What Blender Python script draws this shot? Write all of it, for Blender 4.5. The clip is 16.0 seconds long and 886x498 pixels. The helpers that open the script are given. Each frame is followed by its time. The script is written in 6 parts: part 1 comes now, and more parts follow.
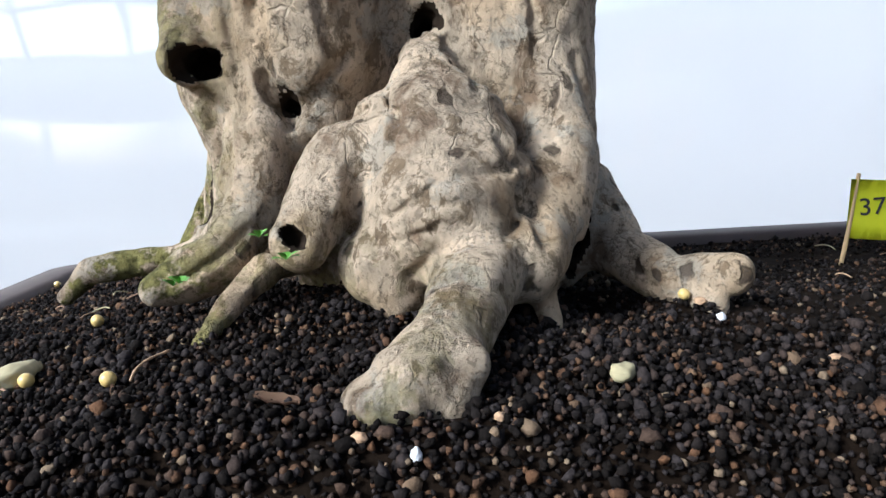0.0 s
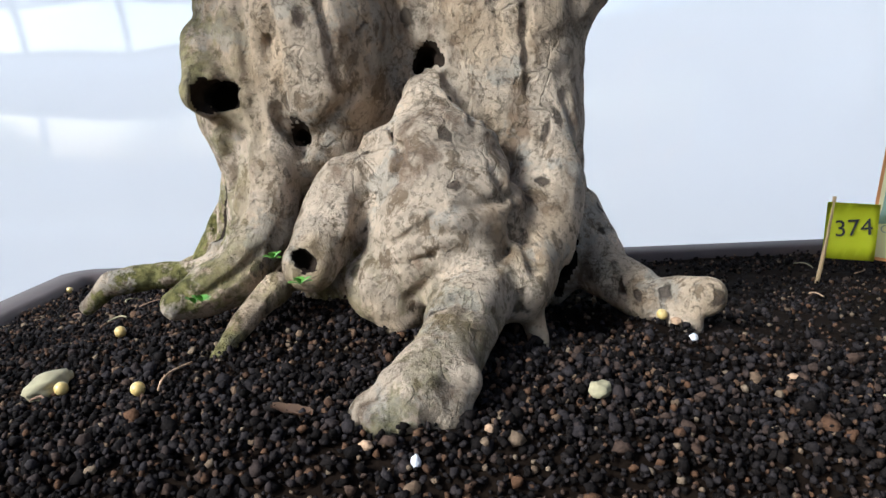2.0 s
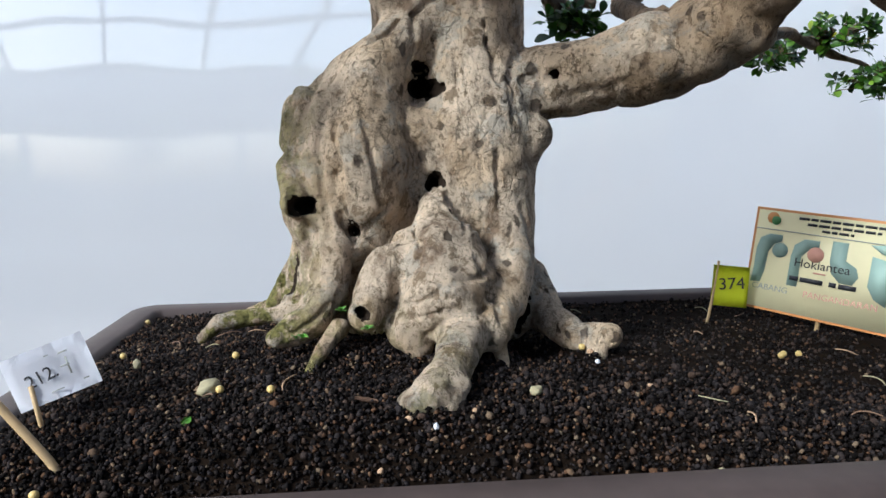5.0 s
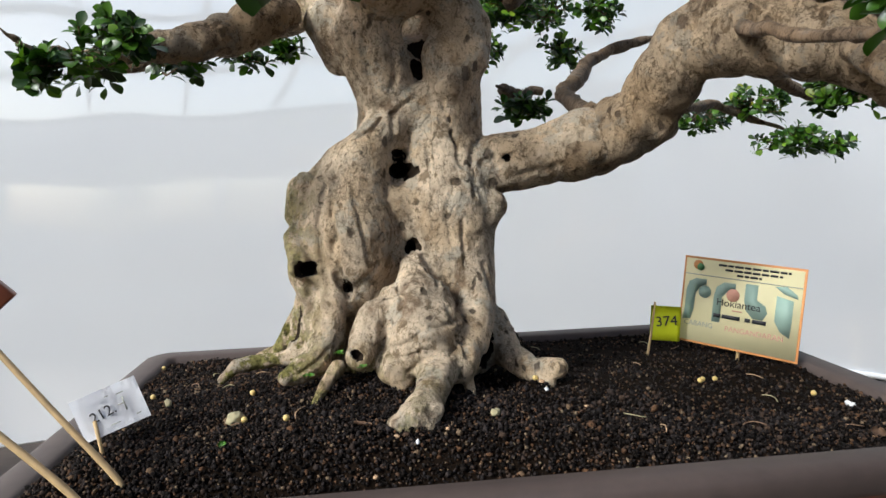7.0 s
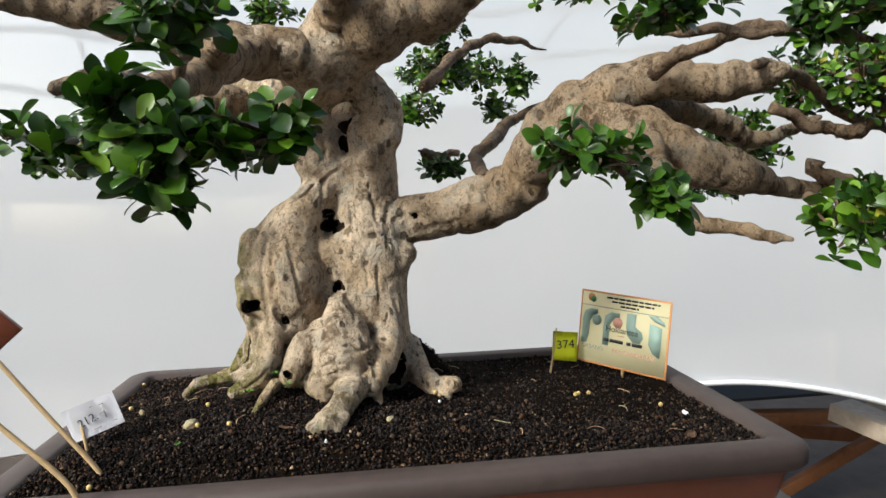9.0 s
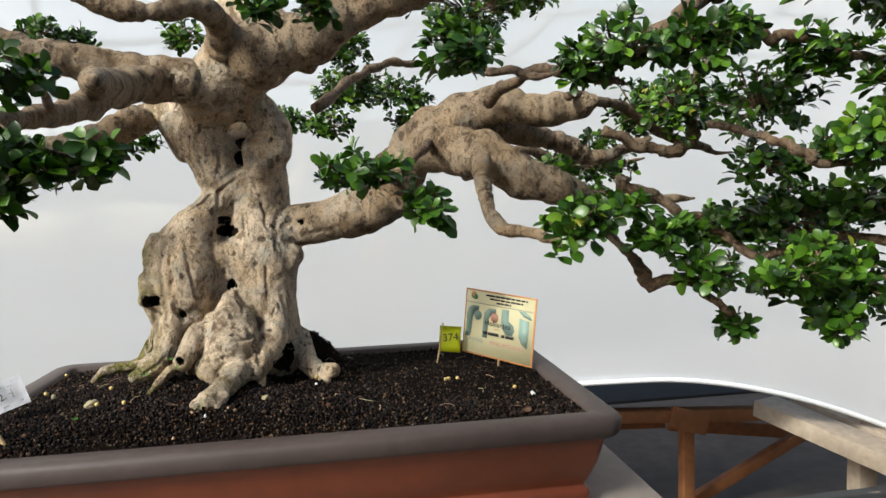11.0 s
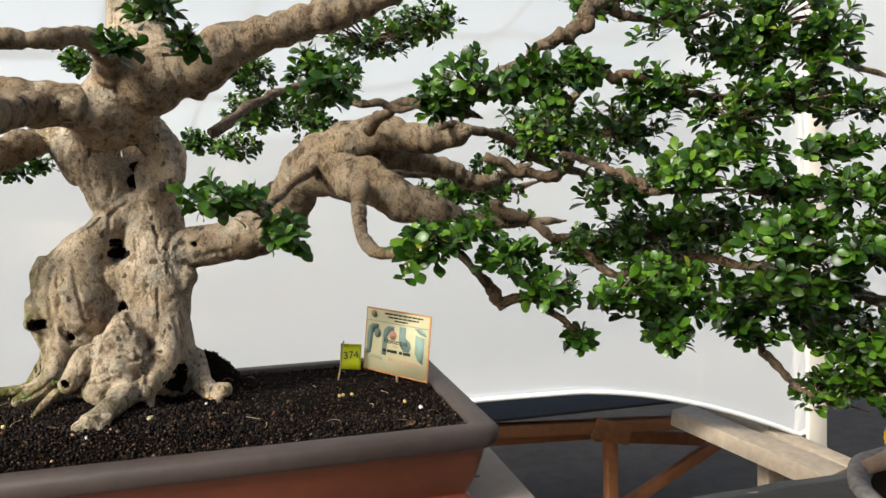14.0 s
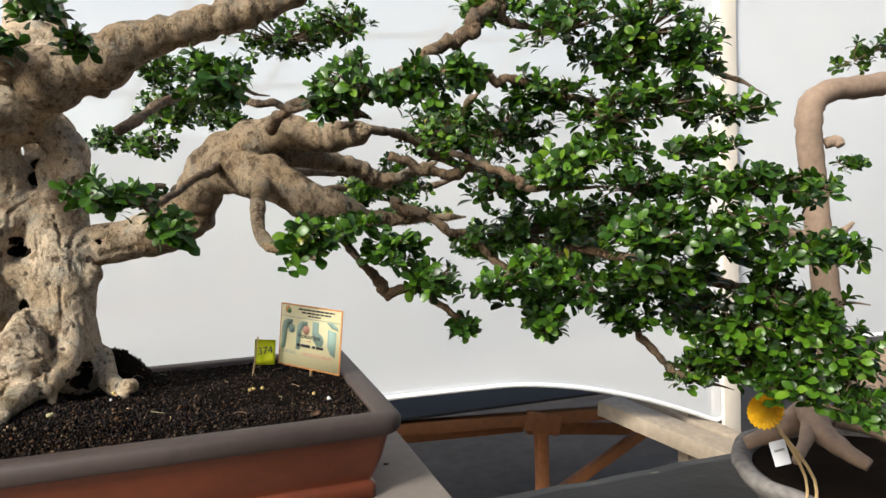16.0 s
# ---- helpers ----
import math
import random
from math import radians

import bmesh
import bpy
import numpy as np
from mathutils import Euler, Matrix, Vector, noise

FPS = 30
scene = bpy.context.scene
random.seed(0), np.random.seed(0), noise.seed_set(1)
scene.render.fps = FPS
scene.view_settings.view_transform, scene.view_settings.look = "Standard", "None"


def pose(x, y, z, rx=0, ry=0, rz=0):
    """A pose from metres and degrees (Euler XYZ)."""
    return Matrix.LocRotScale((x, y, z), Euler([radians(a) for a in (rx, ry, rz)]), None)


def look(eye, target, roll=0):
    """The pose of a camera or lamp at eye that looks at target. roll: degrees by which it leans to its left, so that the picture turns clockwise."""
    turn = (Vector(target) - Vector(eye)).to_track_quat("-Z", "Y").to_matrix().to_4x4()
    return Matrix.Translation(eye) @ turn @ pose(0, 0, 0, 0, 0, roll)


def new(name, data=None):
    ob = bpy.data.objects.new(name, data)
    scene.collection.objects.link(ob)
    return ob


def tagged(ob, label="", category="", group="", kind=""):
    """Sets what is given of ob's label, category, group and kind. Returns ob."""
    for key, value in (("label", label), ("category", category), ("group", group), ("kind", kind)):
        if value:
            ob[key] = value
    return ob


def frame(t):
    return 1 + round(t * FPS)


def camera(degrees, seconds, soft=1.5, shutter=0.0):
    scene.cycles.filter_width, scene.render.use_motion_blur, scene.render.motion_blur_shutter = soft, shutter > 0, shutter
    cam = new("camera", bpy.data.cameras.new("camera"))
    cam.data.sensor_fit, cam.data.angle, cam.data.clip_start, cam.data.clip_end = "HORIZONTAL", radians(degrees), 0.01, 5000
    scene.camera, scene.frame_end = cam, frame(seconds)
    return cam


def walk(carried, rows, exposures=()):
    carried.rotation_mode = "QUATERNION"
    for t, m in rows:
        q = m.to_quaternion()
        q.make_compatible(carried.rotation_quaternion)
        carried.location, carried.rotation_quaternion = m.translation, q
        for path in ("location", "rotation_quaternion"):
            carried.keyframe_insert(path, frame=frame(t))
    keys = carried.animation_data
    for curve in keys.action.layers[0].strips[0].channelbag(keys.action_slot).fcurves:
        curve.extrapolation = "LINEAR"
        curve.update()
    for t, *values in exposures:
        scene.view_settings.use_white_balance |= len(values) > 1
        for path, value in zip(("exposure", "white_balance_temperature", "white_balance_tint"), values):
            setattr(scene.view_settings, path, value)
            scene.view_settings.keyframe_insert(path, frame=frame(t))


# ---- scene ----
cam = camera(67.6, 16.0)
PATH = [
    (0, (0.044, -0.285, 0.219), (0.111, 1.676, -0.166), -2.8),
    (0.5, (0.045, -0.285, 0.217), (0.115, 1.675, -0.174), -2.4),
    (1, (0.046, -0.288, 0.219), (0.132, 1.671, -0.172), -2.0),
    (1.5, (0.044, -0.292, 0.221), (0.114, 1.669, -0.167), -2.1),
    (2, (0.043, -0.301, 0.229), (0.123, 1.66, -0.153), -1.9),
    (2.5, (0.041, -0.321, 0.238), (0.122, 1.648, -0.105), -1.8),
    (3, (0.039, -0.349, 0.244), (0.142, 1.619, -0.095), -2.0),
    (3.5, (0.036, -0.372, 0.249), (0.154, 1.598, -0.073), -1.5),
    (3.7, (0.035, -0.381, 0.254), (0.154, 1.588, -0.077), -1.3),
    (5.8, (0.019, -0.45, 0.276), (0.201, 1.524, 0.011), -0.6),
    (6, (0.02, -0.458, 0.278), (0.198, 1.52, 0.045), -0.7),
    (6.5, (0.017, -0.482, 0.285), (0.234, 1.493, 0.061), -0.6),
    (7, (0.018, -0.507, 0.293), (0.249, 1.469, 0.092), -1.8),
    (7.5, (0.027, -0.533, 0.301), (0.248, 1.446, 0.114), -2.5),
    (8, (0.036, -0.56, 0.311), (0.264, 1.419, 0.129), -2.6),
    (8.2, (0.04, -0.572, 0.316), (0.278, 1.406, 0.139), -2.1),
    (10.3, (0.136, -0.698, 0.327), (0.363, 1.284, 0.187), -1.9),
    (10.5, (0.14, -0.704, 0.326), (0.386, 1.276, 0.187), -1.9),
    (11, (0.156, -0.719, 0.324), (0.458, 1.253, 0.182), -1.7),
    (11.5, (0.168, -0.726, 0.324), (0.485, 1.244, 0.189), -1.8),
    (12, (0.182, -0.732, 0.325), (0.517, 1.235, 0.196), -1.9),
    (12.5, (0.192, -0.739, 0.327), (0.567, 1.222, 0.209), -1.9),
    (13, (0.198, -0.745, 0.327), (0.605, 1.21, 0.216), -2.0),
    (13.5, (0.199, -0.75, 0.328), (0.629, 1.2, 0.223), -1.9),
    (14, (0.205, -0.757, 0.328), (0.671, 1.185, 0.231), -1.8),
    (14.5, (0.216, -0.765, 0.326), (0.737, 1.163, 0.225), -1.9),
    (15, (0.222, -0.773, 0.328), (0.779, 1.145, 0.227), -1.6),
    (15.5, (0.226, -0.782, 0.329), (0.819, 1.125, 0.229), -1.6),
    (16, (0.237, -0.793, 0.324), (0.863, 1.104, 0.219), -2.0),
]
walk(cam, [(t, look(eye, target, roll)) for t, eye, target, roll in PATH],
     [(0.0, 0.75, 5500, 6), (2.0, 0.60, 5500, 6), (3.5, 0.48, 5500, 6), (6.0, 0.31, 5700, 5), (8.0, 0.34, 6250, 5), (11.0, 0.36, 6300, 4), (13.0, 0.37, 6500, 4), (16.0, 0.45, 6480, 5)])

# ---- light: an open exhibition tent under a bright, hazy sky ----
world = bpy.data.worlds.new("sky")
scene.world = world
world.use_nodes = True
sky = world.node_tree.nodes.new("ShaderNodeTexSky")
sky.sky_type, sky.sun_disc = "NISHITA", False
sky.sun_elevation, sky.sun_rotation = radians(34), radians(240)
sky.air_density, sky.dust_density, sky.ozone_density = 1.0, 4.0, 1.0
world.node_tree.links.new(sky.outputs[0], world.node_tree.nodes["Background"].inputs[0])
world.node_tree.nodes["Background"].inputs[1].default_value = 0.125
sun_lamp = bpy.data.lights.new("sun", "SUN")
sun_lamp.energy, sun_lamp.angle, sun_lamp.color = 4.3, radians(14), (1.0, 0.97, 0.92)
new("sun", sun_lamp).matrix_world = look((-2.9, -1.85, 2.35), (0, 0, 0))


# ---- materials ----
def material(name, rough=0.6, metal=0.0, spec=0.5):
    mat = bpy.data.materials.new(name)
    mat.use_nodes = True
    tree = mat.node_tree
    shader = tree.nodes["Principled BSDF"]
    shader.inputs["Roughness"].default_value = rough
    shader.inputs["Metallic"].default_value = metal
    shader.inputs["Specular IOR Level"].default_value = spec
    return mat, tree, shader


def node(tree, kind, **values):
    n = tree.nodes.new(kind)
    for key, value in values.items():
        n.inputs[key.replace("_", " ")].default_value = value
    return n


def coords(tree, local=False):
    if local:
        return tree.nodes.new("ShaderNodeTexCoord").outputs["Object"]
    return tree.nodes.new("ShaderNodeNewGeometry").outputs["Position"]


def ramp(tree, source, *stops):
    n = tree.nodes.new("ShaderNodeValToRGB")
    els = n.color_ramp.elements
    while len(els) < len(stops):
        els.new(0.5)
    for el, (at, colour) in zip(els, stops):
        el.position = at
        el.color = (*colour, 1) if len(colour) == 3 else colour
    tree.links.new(source, n.inputs[0])
    return n.outputs[0]


def noise_of(tree, where, scale, detail=4.0, rough=0.55):
    n = node(tree, "ShaderNodeTexNoise", Scale=scale, Detail=detail, Roughness=rough)
    tree.links.new(where, n.inputs["Vector"])
    return n.outputs["Fac"]


def mix(tree, fac, a, b, mode="MIX"):
    n = tree.nodes.new("ShaderNodeMix")
    n.data_type, n.blend_type = "RGBA", mode
    for value, socket in ((fac, n.inputs[0]), (a, n.inputs[6]), (b, n.inputs[7])):
        if hasattr(value, "is_output"):
            tree.links.new(value, socket)
        elif isinstance(value, tuple):
            socket.default_value = (*value, 1)
        else:
            socket.default_value = value
    return n.outputs[2]


def maths(tree, op, a, b=0.0):
    n = tree.nodes.new("ShaderNodeMath")
    n.operation = op
    n.use_clamp = op in ("MULTIPLY", "ADD", "SUBTRACT")
    for value, socket in ((a, n.inputs[0]), (b, n.inputs[1])):
        if hasattr(value, "is_output"):
            tree.links.new(value, socket)
        else:
            socket.default_value = value
    return n.outputs[0]


def bump(tree, shader, height, strength=0.5, distance=0.001):
    n = node(tree, "ShaderNodeBump", Strength=strength, Distance=distance)
    tree.links.new(height, n.inputs["Height"])
    tree.links.new(n.outputs[0], shader.inputs["Normal"])


def plain(name, colour, rough=0.6, metal=0.0, grain=120.0, amount=0.25, relief=0.0004, spec=0.5):
    """A material of one colour with fine grain and broad stains."""
    mat, tree, shader = material(name, rough, metal, spec)
    where = coords(tree)
    dark = tuple(c * (1 - amount) for c in colour)
    light = tuple(min(1, c * (1 + amount)) for c in colour)
    fine = noise_of(tree, where, grain)
    broad = noise_of(tree, where, grain / 9)
    both = mix(tree, 0.5, fine, broad)
    tree.links.new(ramp(tree, both, (0.3, dark), (0.7, light)), shader.inputs["Base Color"])
    bump(tree, shader, fine, 0.4, relief)
    return mat


def bark_material(name, light, mid, spot, moss_amount, spot_scale=75.0):
    """Pale, flaking bark: cream film over tan wood, fine dark cracks, pock marks, brown stains and moss."""
    mat, tree, shader = material(name, 0.72, 0, 0.2)
    where = coords(tree)
    drift = tree.nodes.new("ShaderNodeVectorMath")
    drift.operation = "MULTIPLY_ADD"
    wander = node(tree, "ShaderNodeTexNoise", Scale=70.0, Detail=3.0)
    tree.links.new(where, wander.inputs["Vector"])
    tree.links.new(wander.outputs["Color"], drift.inputs[0])
    drift.inputs[1].default_value = (0.012, 0.012, 0.012)
    tree.links.new(where, drift.inputs[2])
    bent = drift.outputs[0]
    long_way = tree.nodes.new("ShaderNodeVectorMath")
    long_way.operation = "MULTIPLY"
    tree.links.new(bent, long_way.inputs[0])
    long_way.inputs[1].default_value = (1.0, 1.0, 0.55)
    drawn = long_way.outputs[0]
    colour = ramp(tree, noise_of(tree, drawn, 75, 9, 0.66), (0.36, mid), (0.46, tuple(c * 0.82 for c in light)), (0.56, light), (0.66, tuple(min(1, c * 1.22) for c in light)))
    warm = ramp(tree, noise_of(tree, where, 24, 4), (0.48, (0, 0, 0)), (0.60, (1, 1, 1)))
    colour = mix(tree, maths(tree, "MULTIPLY", warm, 0.40), colour, tuple(c * k for c, k in zip(light, (0.90, 0.78, 0.60))))
    grey = ramp(tree, noise_of(tree, where, 44, 6, 0.65), (0.55, (0, 0, 0)), (0.60, (1, 1, 1)))
    colour = mix(tree, maths(tree, "MULTIPLY", grey, 0.40), colour, tuple(0.70 * light[1] * k for k in (0.98, 1.0, 0.90)))
    flake = node(tree, "ShaderNodeTexVoronoi", Scale=95.0)
    flake.feature = "DISTANCE_TO_EDGE"
    tree.links.new(bent, flake.inputs["Vector"])
    zone = ramp(tree, noise_of(tree, where, 30, 3), (0.52, (0, 0, 0)), (0.60, (1, 1, 1)))
    lines = maths(tree, "MULTIPLY", ramp(tree, flake.outputs["Distance"], (0.0, (1, 1, 1)), (0.045, (0, 0, 0))), zone)
    colour = mix(tree, maths(tree, "MULTIPLY", lines, 0.22), colour, tuple(0.25 * c for c in light))
    spots = node(tree, "ShaderNodeTexVoronoi", Scale=spot_scale, Randomness=1.0)
    tree.links.new(drawn, spots.inputs["Vector"])
    ragged = maths(tree, "MULTIPLY", noise_of(tree, where, 380, 5, 0.7), 0.22)
    dots = ramp(tree, maths(tree, "ADD", spots.outputs["Distance"], ragged), (0.265, (1, 1, 1)), (0.305, (0, 0, 0)))
    few = ramp(tree, noise_of(tree, where, 61, 1), (0.49, (0, 0, 0)), (0.55, (1, 1, 1)))
    marks = maths(tree, "MULTIPLY", dots, few)
    colour = mix(tree, maths(tree, "MULTIPLY", marks, 0.85), colour, spot)
    smudge = ramp(tree, noise_of(tree, drawn, 130, 8, 0.74), (0.555, (0, 0, 0)), (0.595, (1, 1, 1)))
    colour = mix(tree, maths(tree, "MULTIPLY", smudge, 0.80), colour, tuple(0.30 * c * k for c, k in zip(light, (1.0, 0.86, 0.68))))
    fleck = ramp(tree, noise_of(tree, where, 420, 4, 0.7), (0.55, (0, 0, 0)), (0.62, (1, 1, 1)))
    colour = mix(tree, maths(tree, "MULTIPLY", fleck, 0.5), colour, tuple(0.4 * c for c in mid))
    vein = maths(tree, "PINGPONG", noise_of(tree, where, 52, 6, 0.62), 0.5)
    vein = maths(tree, "SUBTRACT", 0.5, vein)
    broken = ramp(tree, noise_of(tree, where, 33, 2), (0.44, (0, 0, 0)), (0.52, (1, 1, 1)))
    splits = maths(tree, "MULTIPLY", ramp(tree, vein, (0.003, (1, 1, 1)), (0.013, (0, 0, 0))), broken)
    colour = mix(tree, maths(tree, "MULTIPLY", splits, 0.50), colour, tuple(0.15 * c * k for c, k in zip(light, (1.0, 0.85, 0.65))))
    scars = node(tree, "ShaderNodeTexVoronoi", Scale=0.55 * spot_scale, Randomness=1.0)
    tree.links.new(drawn, scars.inputs["Vector"])
    rare = ramp(tree, noise_of(tree, where, 37, 1), (0.50, (0, 0, 0)), (0.52, (1, 1, 1)))
    scar = maths(tree, "MULTIPLY", ramp(tree, maths(tree, "ADD", scars.outputs["Distance"], ragged), (0.22, (1, 1, 1)), (0.27, (0, 0, 0))), rare)
    colour = mix(tree, maths(tree, "MULTIPLY", scar, 0.85), colour, tuple(1.6 * c for c in spot))
    if moss_amount:
        sep = tree.nodes.new("ShaderNodeSeparateXYZ")
        tree.links.new(where, sep.inputs[0])
        low = node(tree, "ShaderNodeMapRange", From_Min=0.200, From_Max=0.160)
        tree.links.new(sep.outputs["Z"], low.inputs["Value"])
        side = node(tree, "ShaderNodeMapRange", From_Min=-0.005, From_Max=-0.042)
        tree.links.new(sep.outputs["X"], side.inputs["Value"])
        west = node(tree, "ShaderNodeMapRange", From_Min=0.10, From_Max=0.02)
        tree.links.new(sep.outputs["X"], west.inputs["Value"])
        reach = maths(tree, "ADD", maths(tree, "MULTIPLY", maths(tree, "MULTIPLY", low.outputs[0], west.outputs[0]), 0.62), maths(tree, "MULTIPLY", side.outputs[0], 0.85))
        grown = maths(tree, "MULTIPLY", reach, ramp(tree, noise_of(tree, where, 75, 7, 0.68), (0.47, (0, 0, 0)), (0.53, (1, 1, 1))))
        green = ramp(tree, noise_of(tree, where, 330, 4), (0.35, (0.07, 0.065, 0.015)), (0.65, (0.30, 0.27, 0.09)))
        colour = mix(tree, maths(tree, "MULTIPLY", grown, moss_amount), colour, green)
    tree.links.new(colour, shader.inputs["Base Color"])
    wrinkle = noise_of(tree, drawn, 120, 10, 0.72)
    height = maths(tree, "SUBTRACT", wrinkle, maths(tree, "MULTIPLY", maths(tree, "ADD", maths(tree, "ADD", marks, maths(tree, "ADD", maths(tree, "MULTIPLY", splits, 0.35), scar)), maths(tree, "MULTIPLY", lines, 0.4)), 0.4))
    bump(tree, shader, height, 1.0, 0.0065)
    return mat


BARK = bark_material("pale_bark", (0.65, 0.520, 0.378), (0.25, 0.175, 0.115), (0.06, 0.042, 0.03), 1.1)
LIMB_BARK = bark_material("limb_bark", (0.38, 0.285, 0.19), (0.085, 0.055, 0.034), (0.06, 0.040, 0.026), 0)
TWIG_BARK = bark_material("twig_bark", (0.27, 0.19, 0.125), (0.11, 0.07, 0.045), (0.08, 0.05, 0.03), 0, 140.0)
# near-black for rotten wood and for the shade deep inside the hollows
ROT_AND_SHADE = plain("rotten_wood_and_shade", (0.022, 0.015, 0.010), 0.95, grain=300, spec=0.1)


def leaf_material(name, stops, gloss):
    mat, tree, shader = material(name, gloss, 0, 0.5)
    pick = tree.nodes.new("ShaderNodeNewGeometry").outputs["Random Per Island"]
    own = tree.nodes.new("ShaderNodeObjectInfo").outputs["Random"]
    both = maths(tree, "FRACT", maths(tree, "ADD", maths(tree, "MULTIPLY", pick, 0.83), maths(tree, "MULTIPLY", own, 0.16)))
    colour = ramp(tree, both, *stops)
    veins = noise_of(tree, coords(tree), 260, 3)
    colour = mix(tree, 0.25, colour, ramp(tree, veins, (0.3, (0.45, 0.45, 0.45)), (0.7, (1, 1, 1))), "MULTIPLY")
    tree.links.new(colour, shader.inputs["Base Color"])
    through_light = tree.nodes.new("ShaderNodeBsdfTranslucent")
    tree.links.new(mix(tree, 1.0, colour, (1.0, 1.25, 0.5), "MULTIPLY"), through_light.inputs["Color"])
    blend = tree.nodes.new("ShaderNodeMixShader")
    blend.inputs[0].default_value = 0.16
    tree.links.new(shader.outputs[0], blend.inputs[1])
    tree.links.new(through_light.outputs[0], blend.inputs[2])
    tree.links.new(blend.outputs[0], tree.nodes["Material Output"].inputs[0])
    bump(tree, shader, veins, 0.2, 0.0004)
    return mat


LEAF = leaf_material("green_leaf", ((0.0, (0.009, 0.027, 0.003)), (0.45, (0.027, 0.076, 0.005)), (0.76, (0.074, 0.172, 0.010)), (0.93, (0.17, 0.30, 0.022)), (0.992, (0.42, 0.34, 0.03))), 0.36)


def grain_material():
    mat, tree, shader = material("volcanic_grit", 0.85, 0, 0.08)
    pick = tree.nodes.new("ShaderNodeNewGeometry").outputs["Random Per Island"]
    colour = ramp(tree, pick, (0.0, (0.0045, 0.0034, 0.0028)), (0.45, (0.0115, 0.0090, 0.0080)), (0.72, (0.031, 0.026, 0.026)), (0.86, (0.062, 0.040, 0.029)), (0.95, (0.10, 0.052, 0.028)), (1.0, (0.20, 0.15, 0.10)))
    speck = noise_of(tree, coords(tree), 700, 4)
    tree.links.new(mix(tree, 0.6, colour, ramp(tree, speck, (0.3, (0.4, 0.4, 0.4)), (0.7, (1.25, 1.25, 1.25))), "MULTIPLY"), shader.inputs["Base Color"])
    bump(tree, shader, speck, 0.6, 0.0008)
    return mat


GRIT = grain_material()
SOIL = plain("dark_soil", (0.010, 0.0066, 0.0045), 0.95, grain=420, amount=0.5, relief=0.001, spec=0.03)
POT_RIM = plain("unglazed_rim_clay", (0.066, 0.047, 0.042), 0.62, grain=90, amount=0.22, relief=0.0003)
POT_BODY = plain("red_brown_clay", (0.150, 0.036, 0.014), 0.38, grain=60, amount=0.25, relief=0.0002)
STONE_POT = plain("grey_stoneware", (0.17, 0.155, 0.145), 0.9, grain=110, amount=0.55, relief=0.0015, spec=0.2)
BOARD = plain("grey_board", (0.26, 0.215, 0.185), 0.8, grain=70, amount=0.12)
BLACK_SHEET = plain("black_plastic", (0.006, 0.006, 0.006), 0.42, grain=25, amount=0.3, relief=0.004, spec=0.12)
CARD_PAPER = plain("cream_card", (0.76, 0.70, 0.43), 0.6, grain=60, amount=0.04, relief=0.0001)
CARD_EDGE = plain("orange_print", (0.62, 0.27, 0.09), 0.6, grain=80, amount=0.1)
TEAL_PRINT = plain("teal_print", (0.27, 0.38, 0.33), 0.6, grain=80, amount=0.12)
INK = plain("black_ink", (0.02, 0.02, 0.025), 0.5, grain=300, amount=0.2)
RED_PRINT = plain("red_print", (0.62, 0.32, 0.24), 0.6, grain=100, amount=0.15)
GREEN_PRINT = plain("green_print", (0.08, 0.22, 0.08), 0.6, grain=100, amount=0.15)
GREY_PRINT = plain("grey_print", (0.36, 0.37, 0.33), 0.6, grain=100, amount=0.15)
YELLOW_PAPER = plain("lime_yellow_paper", (0.66, 0.70, 0.02), 0.65, grain=60, amount=0.06, relief=0.0001)
WHITE_PAPER = plain("white_paper", (0.78, 0.78, 0.82), 0.7, grain=60, amount=0.04, relief=0.0001)
BAMBOO = plain("bamboo", (0.52, 0.36, 0.18), 0.55, grain=200, amount=0.2)
DRY_LEAF = plain("dry_leaf", (0.22, 0.13, 0.08), 0.8, grain=200, amount=0.3)
PALE_STONE = plain("pale_stone", (0.33, 0.29, 0.17), 0.85, grain=260, amount=0.35, relief=0.0008)
WHITE_STONE = plain("white_chip", (0.72, 0.72, 0.74), 0.6, grain=260, amount=0.12, relief=0.0005)
TAN_STONE = plain("tan_pebble", (0.42, 0.27, 0.16), 0.8, grain=260, amount=0.3, relief=0.0008)
PELLET = plain("resin_pellet", (0.62, 0.45, 0.16), 0.35, grain=260, amount=0.18, relief=0.0001)
SPROUT = plain("sprout_green", (0.10, 0.27, 0.03), 0.45, grain=200, amount=0.2)
RED_WOOD = plain("varnished_wood", (0.20, 0.055, 0.025), 0.4, grain=90, amount=0.35)
ORANGE_WOOD = plain("orange_timber", (0.24, 0.095, 0.035), 0.6, grain=40, amount=0.3)
PALE_WOOD = plain("pale_timber", (0.33, 0.265, 0.20), 0.75, grain=50, amount=0.3, relief=0.001)
DEAD_WOOD = plain("bleached_wood", (0.28, 0.195, 0.14), 0.8, grain=120, amount=0.3, relief=0.001)
ROSETTE = plain("yellow_rosette", (0.78, 0.46, 0.01), 0.55, grain=90, amount=0.15)
GROUND = plain("dark_ground", (0.11, 0.082, 0.062), 0.9, grain=14, amount=0.35, relief=0.004)
CREAM_POST = plain("cream_paint", (0.70, 0.63, 0.55), 0.6, grain=20, amount=0.08)
STEEL = plain("dull_steel", (0.20, 0.19, 0.18), 0.45, 0.8, grain=200)
DARK_CLOTH = plain("dark_cloth", (0.022, 0.021, 0.022), 0.85, grain=30, amount=0.3)
VALANCE = plain("grey_cloth", (0.24, 0.25, 0.27), 0.9, grain=6, amount=0.1)
HALL_DARK = plain("hall_shade", (0.16, 0.17, 0.18), 0.9, grain=3, amount=0.3)


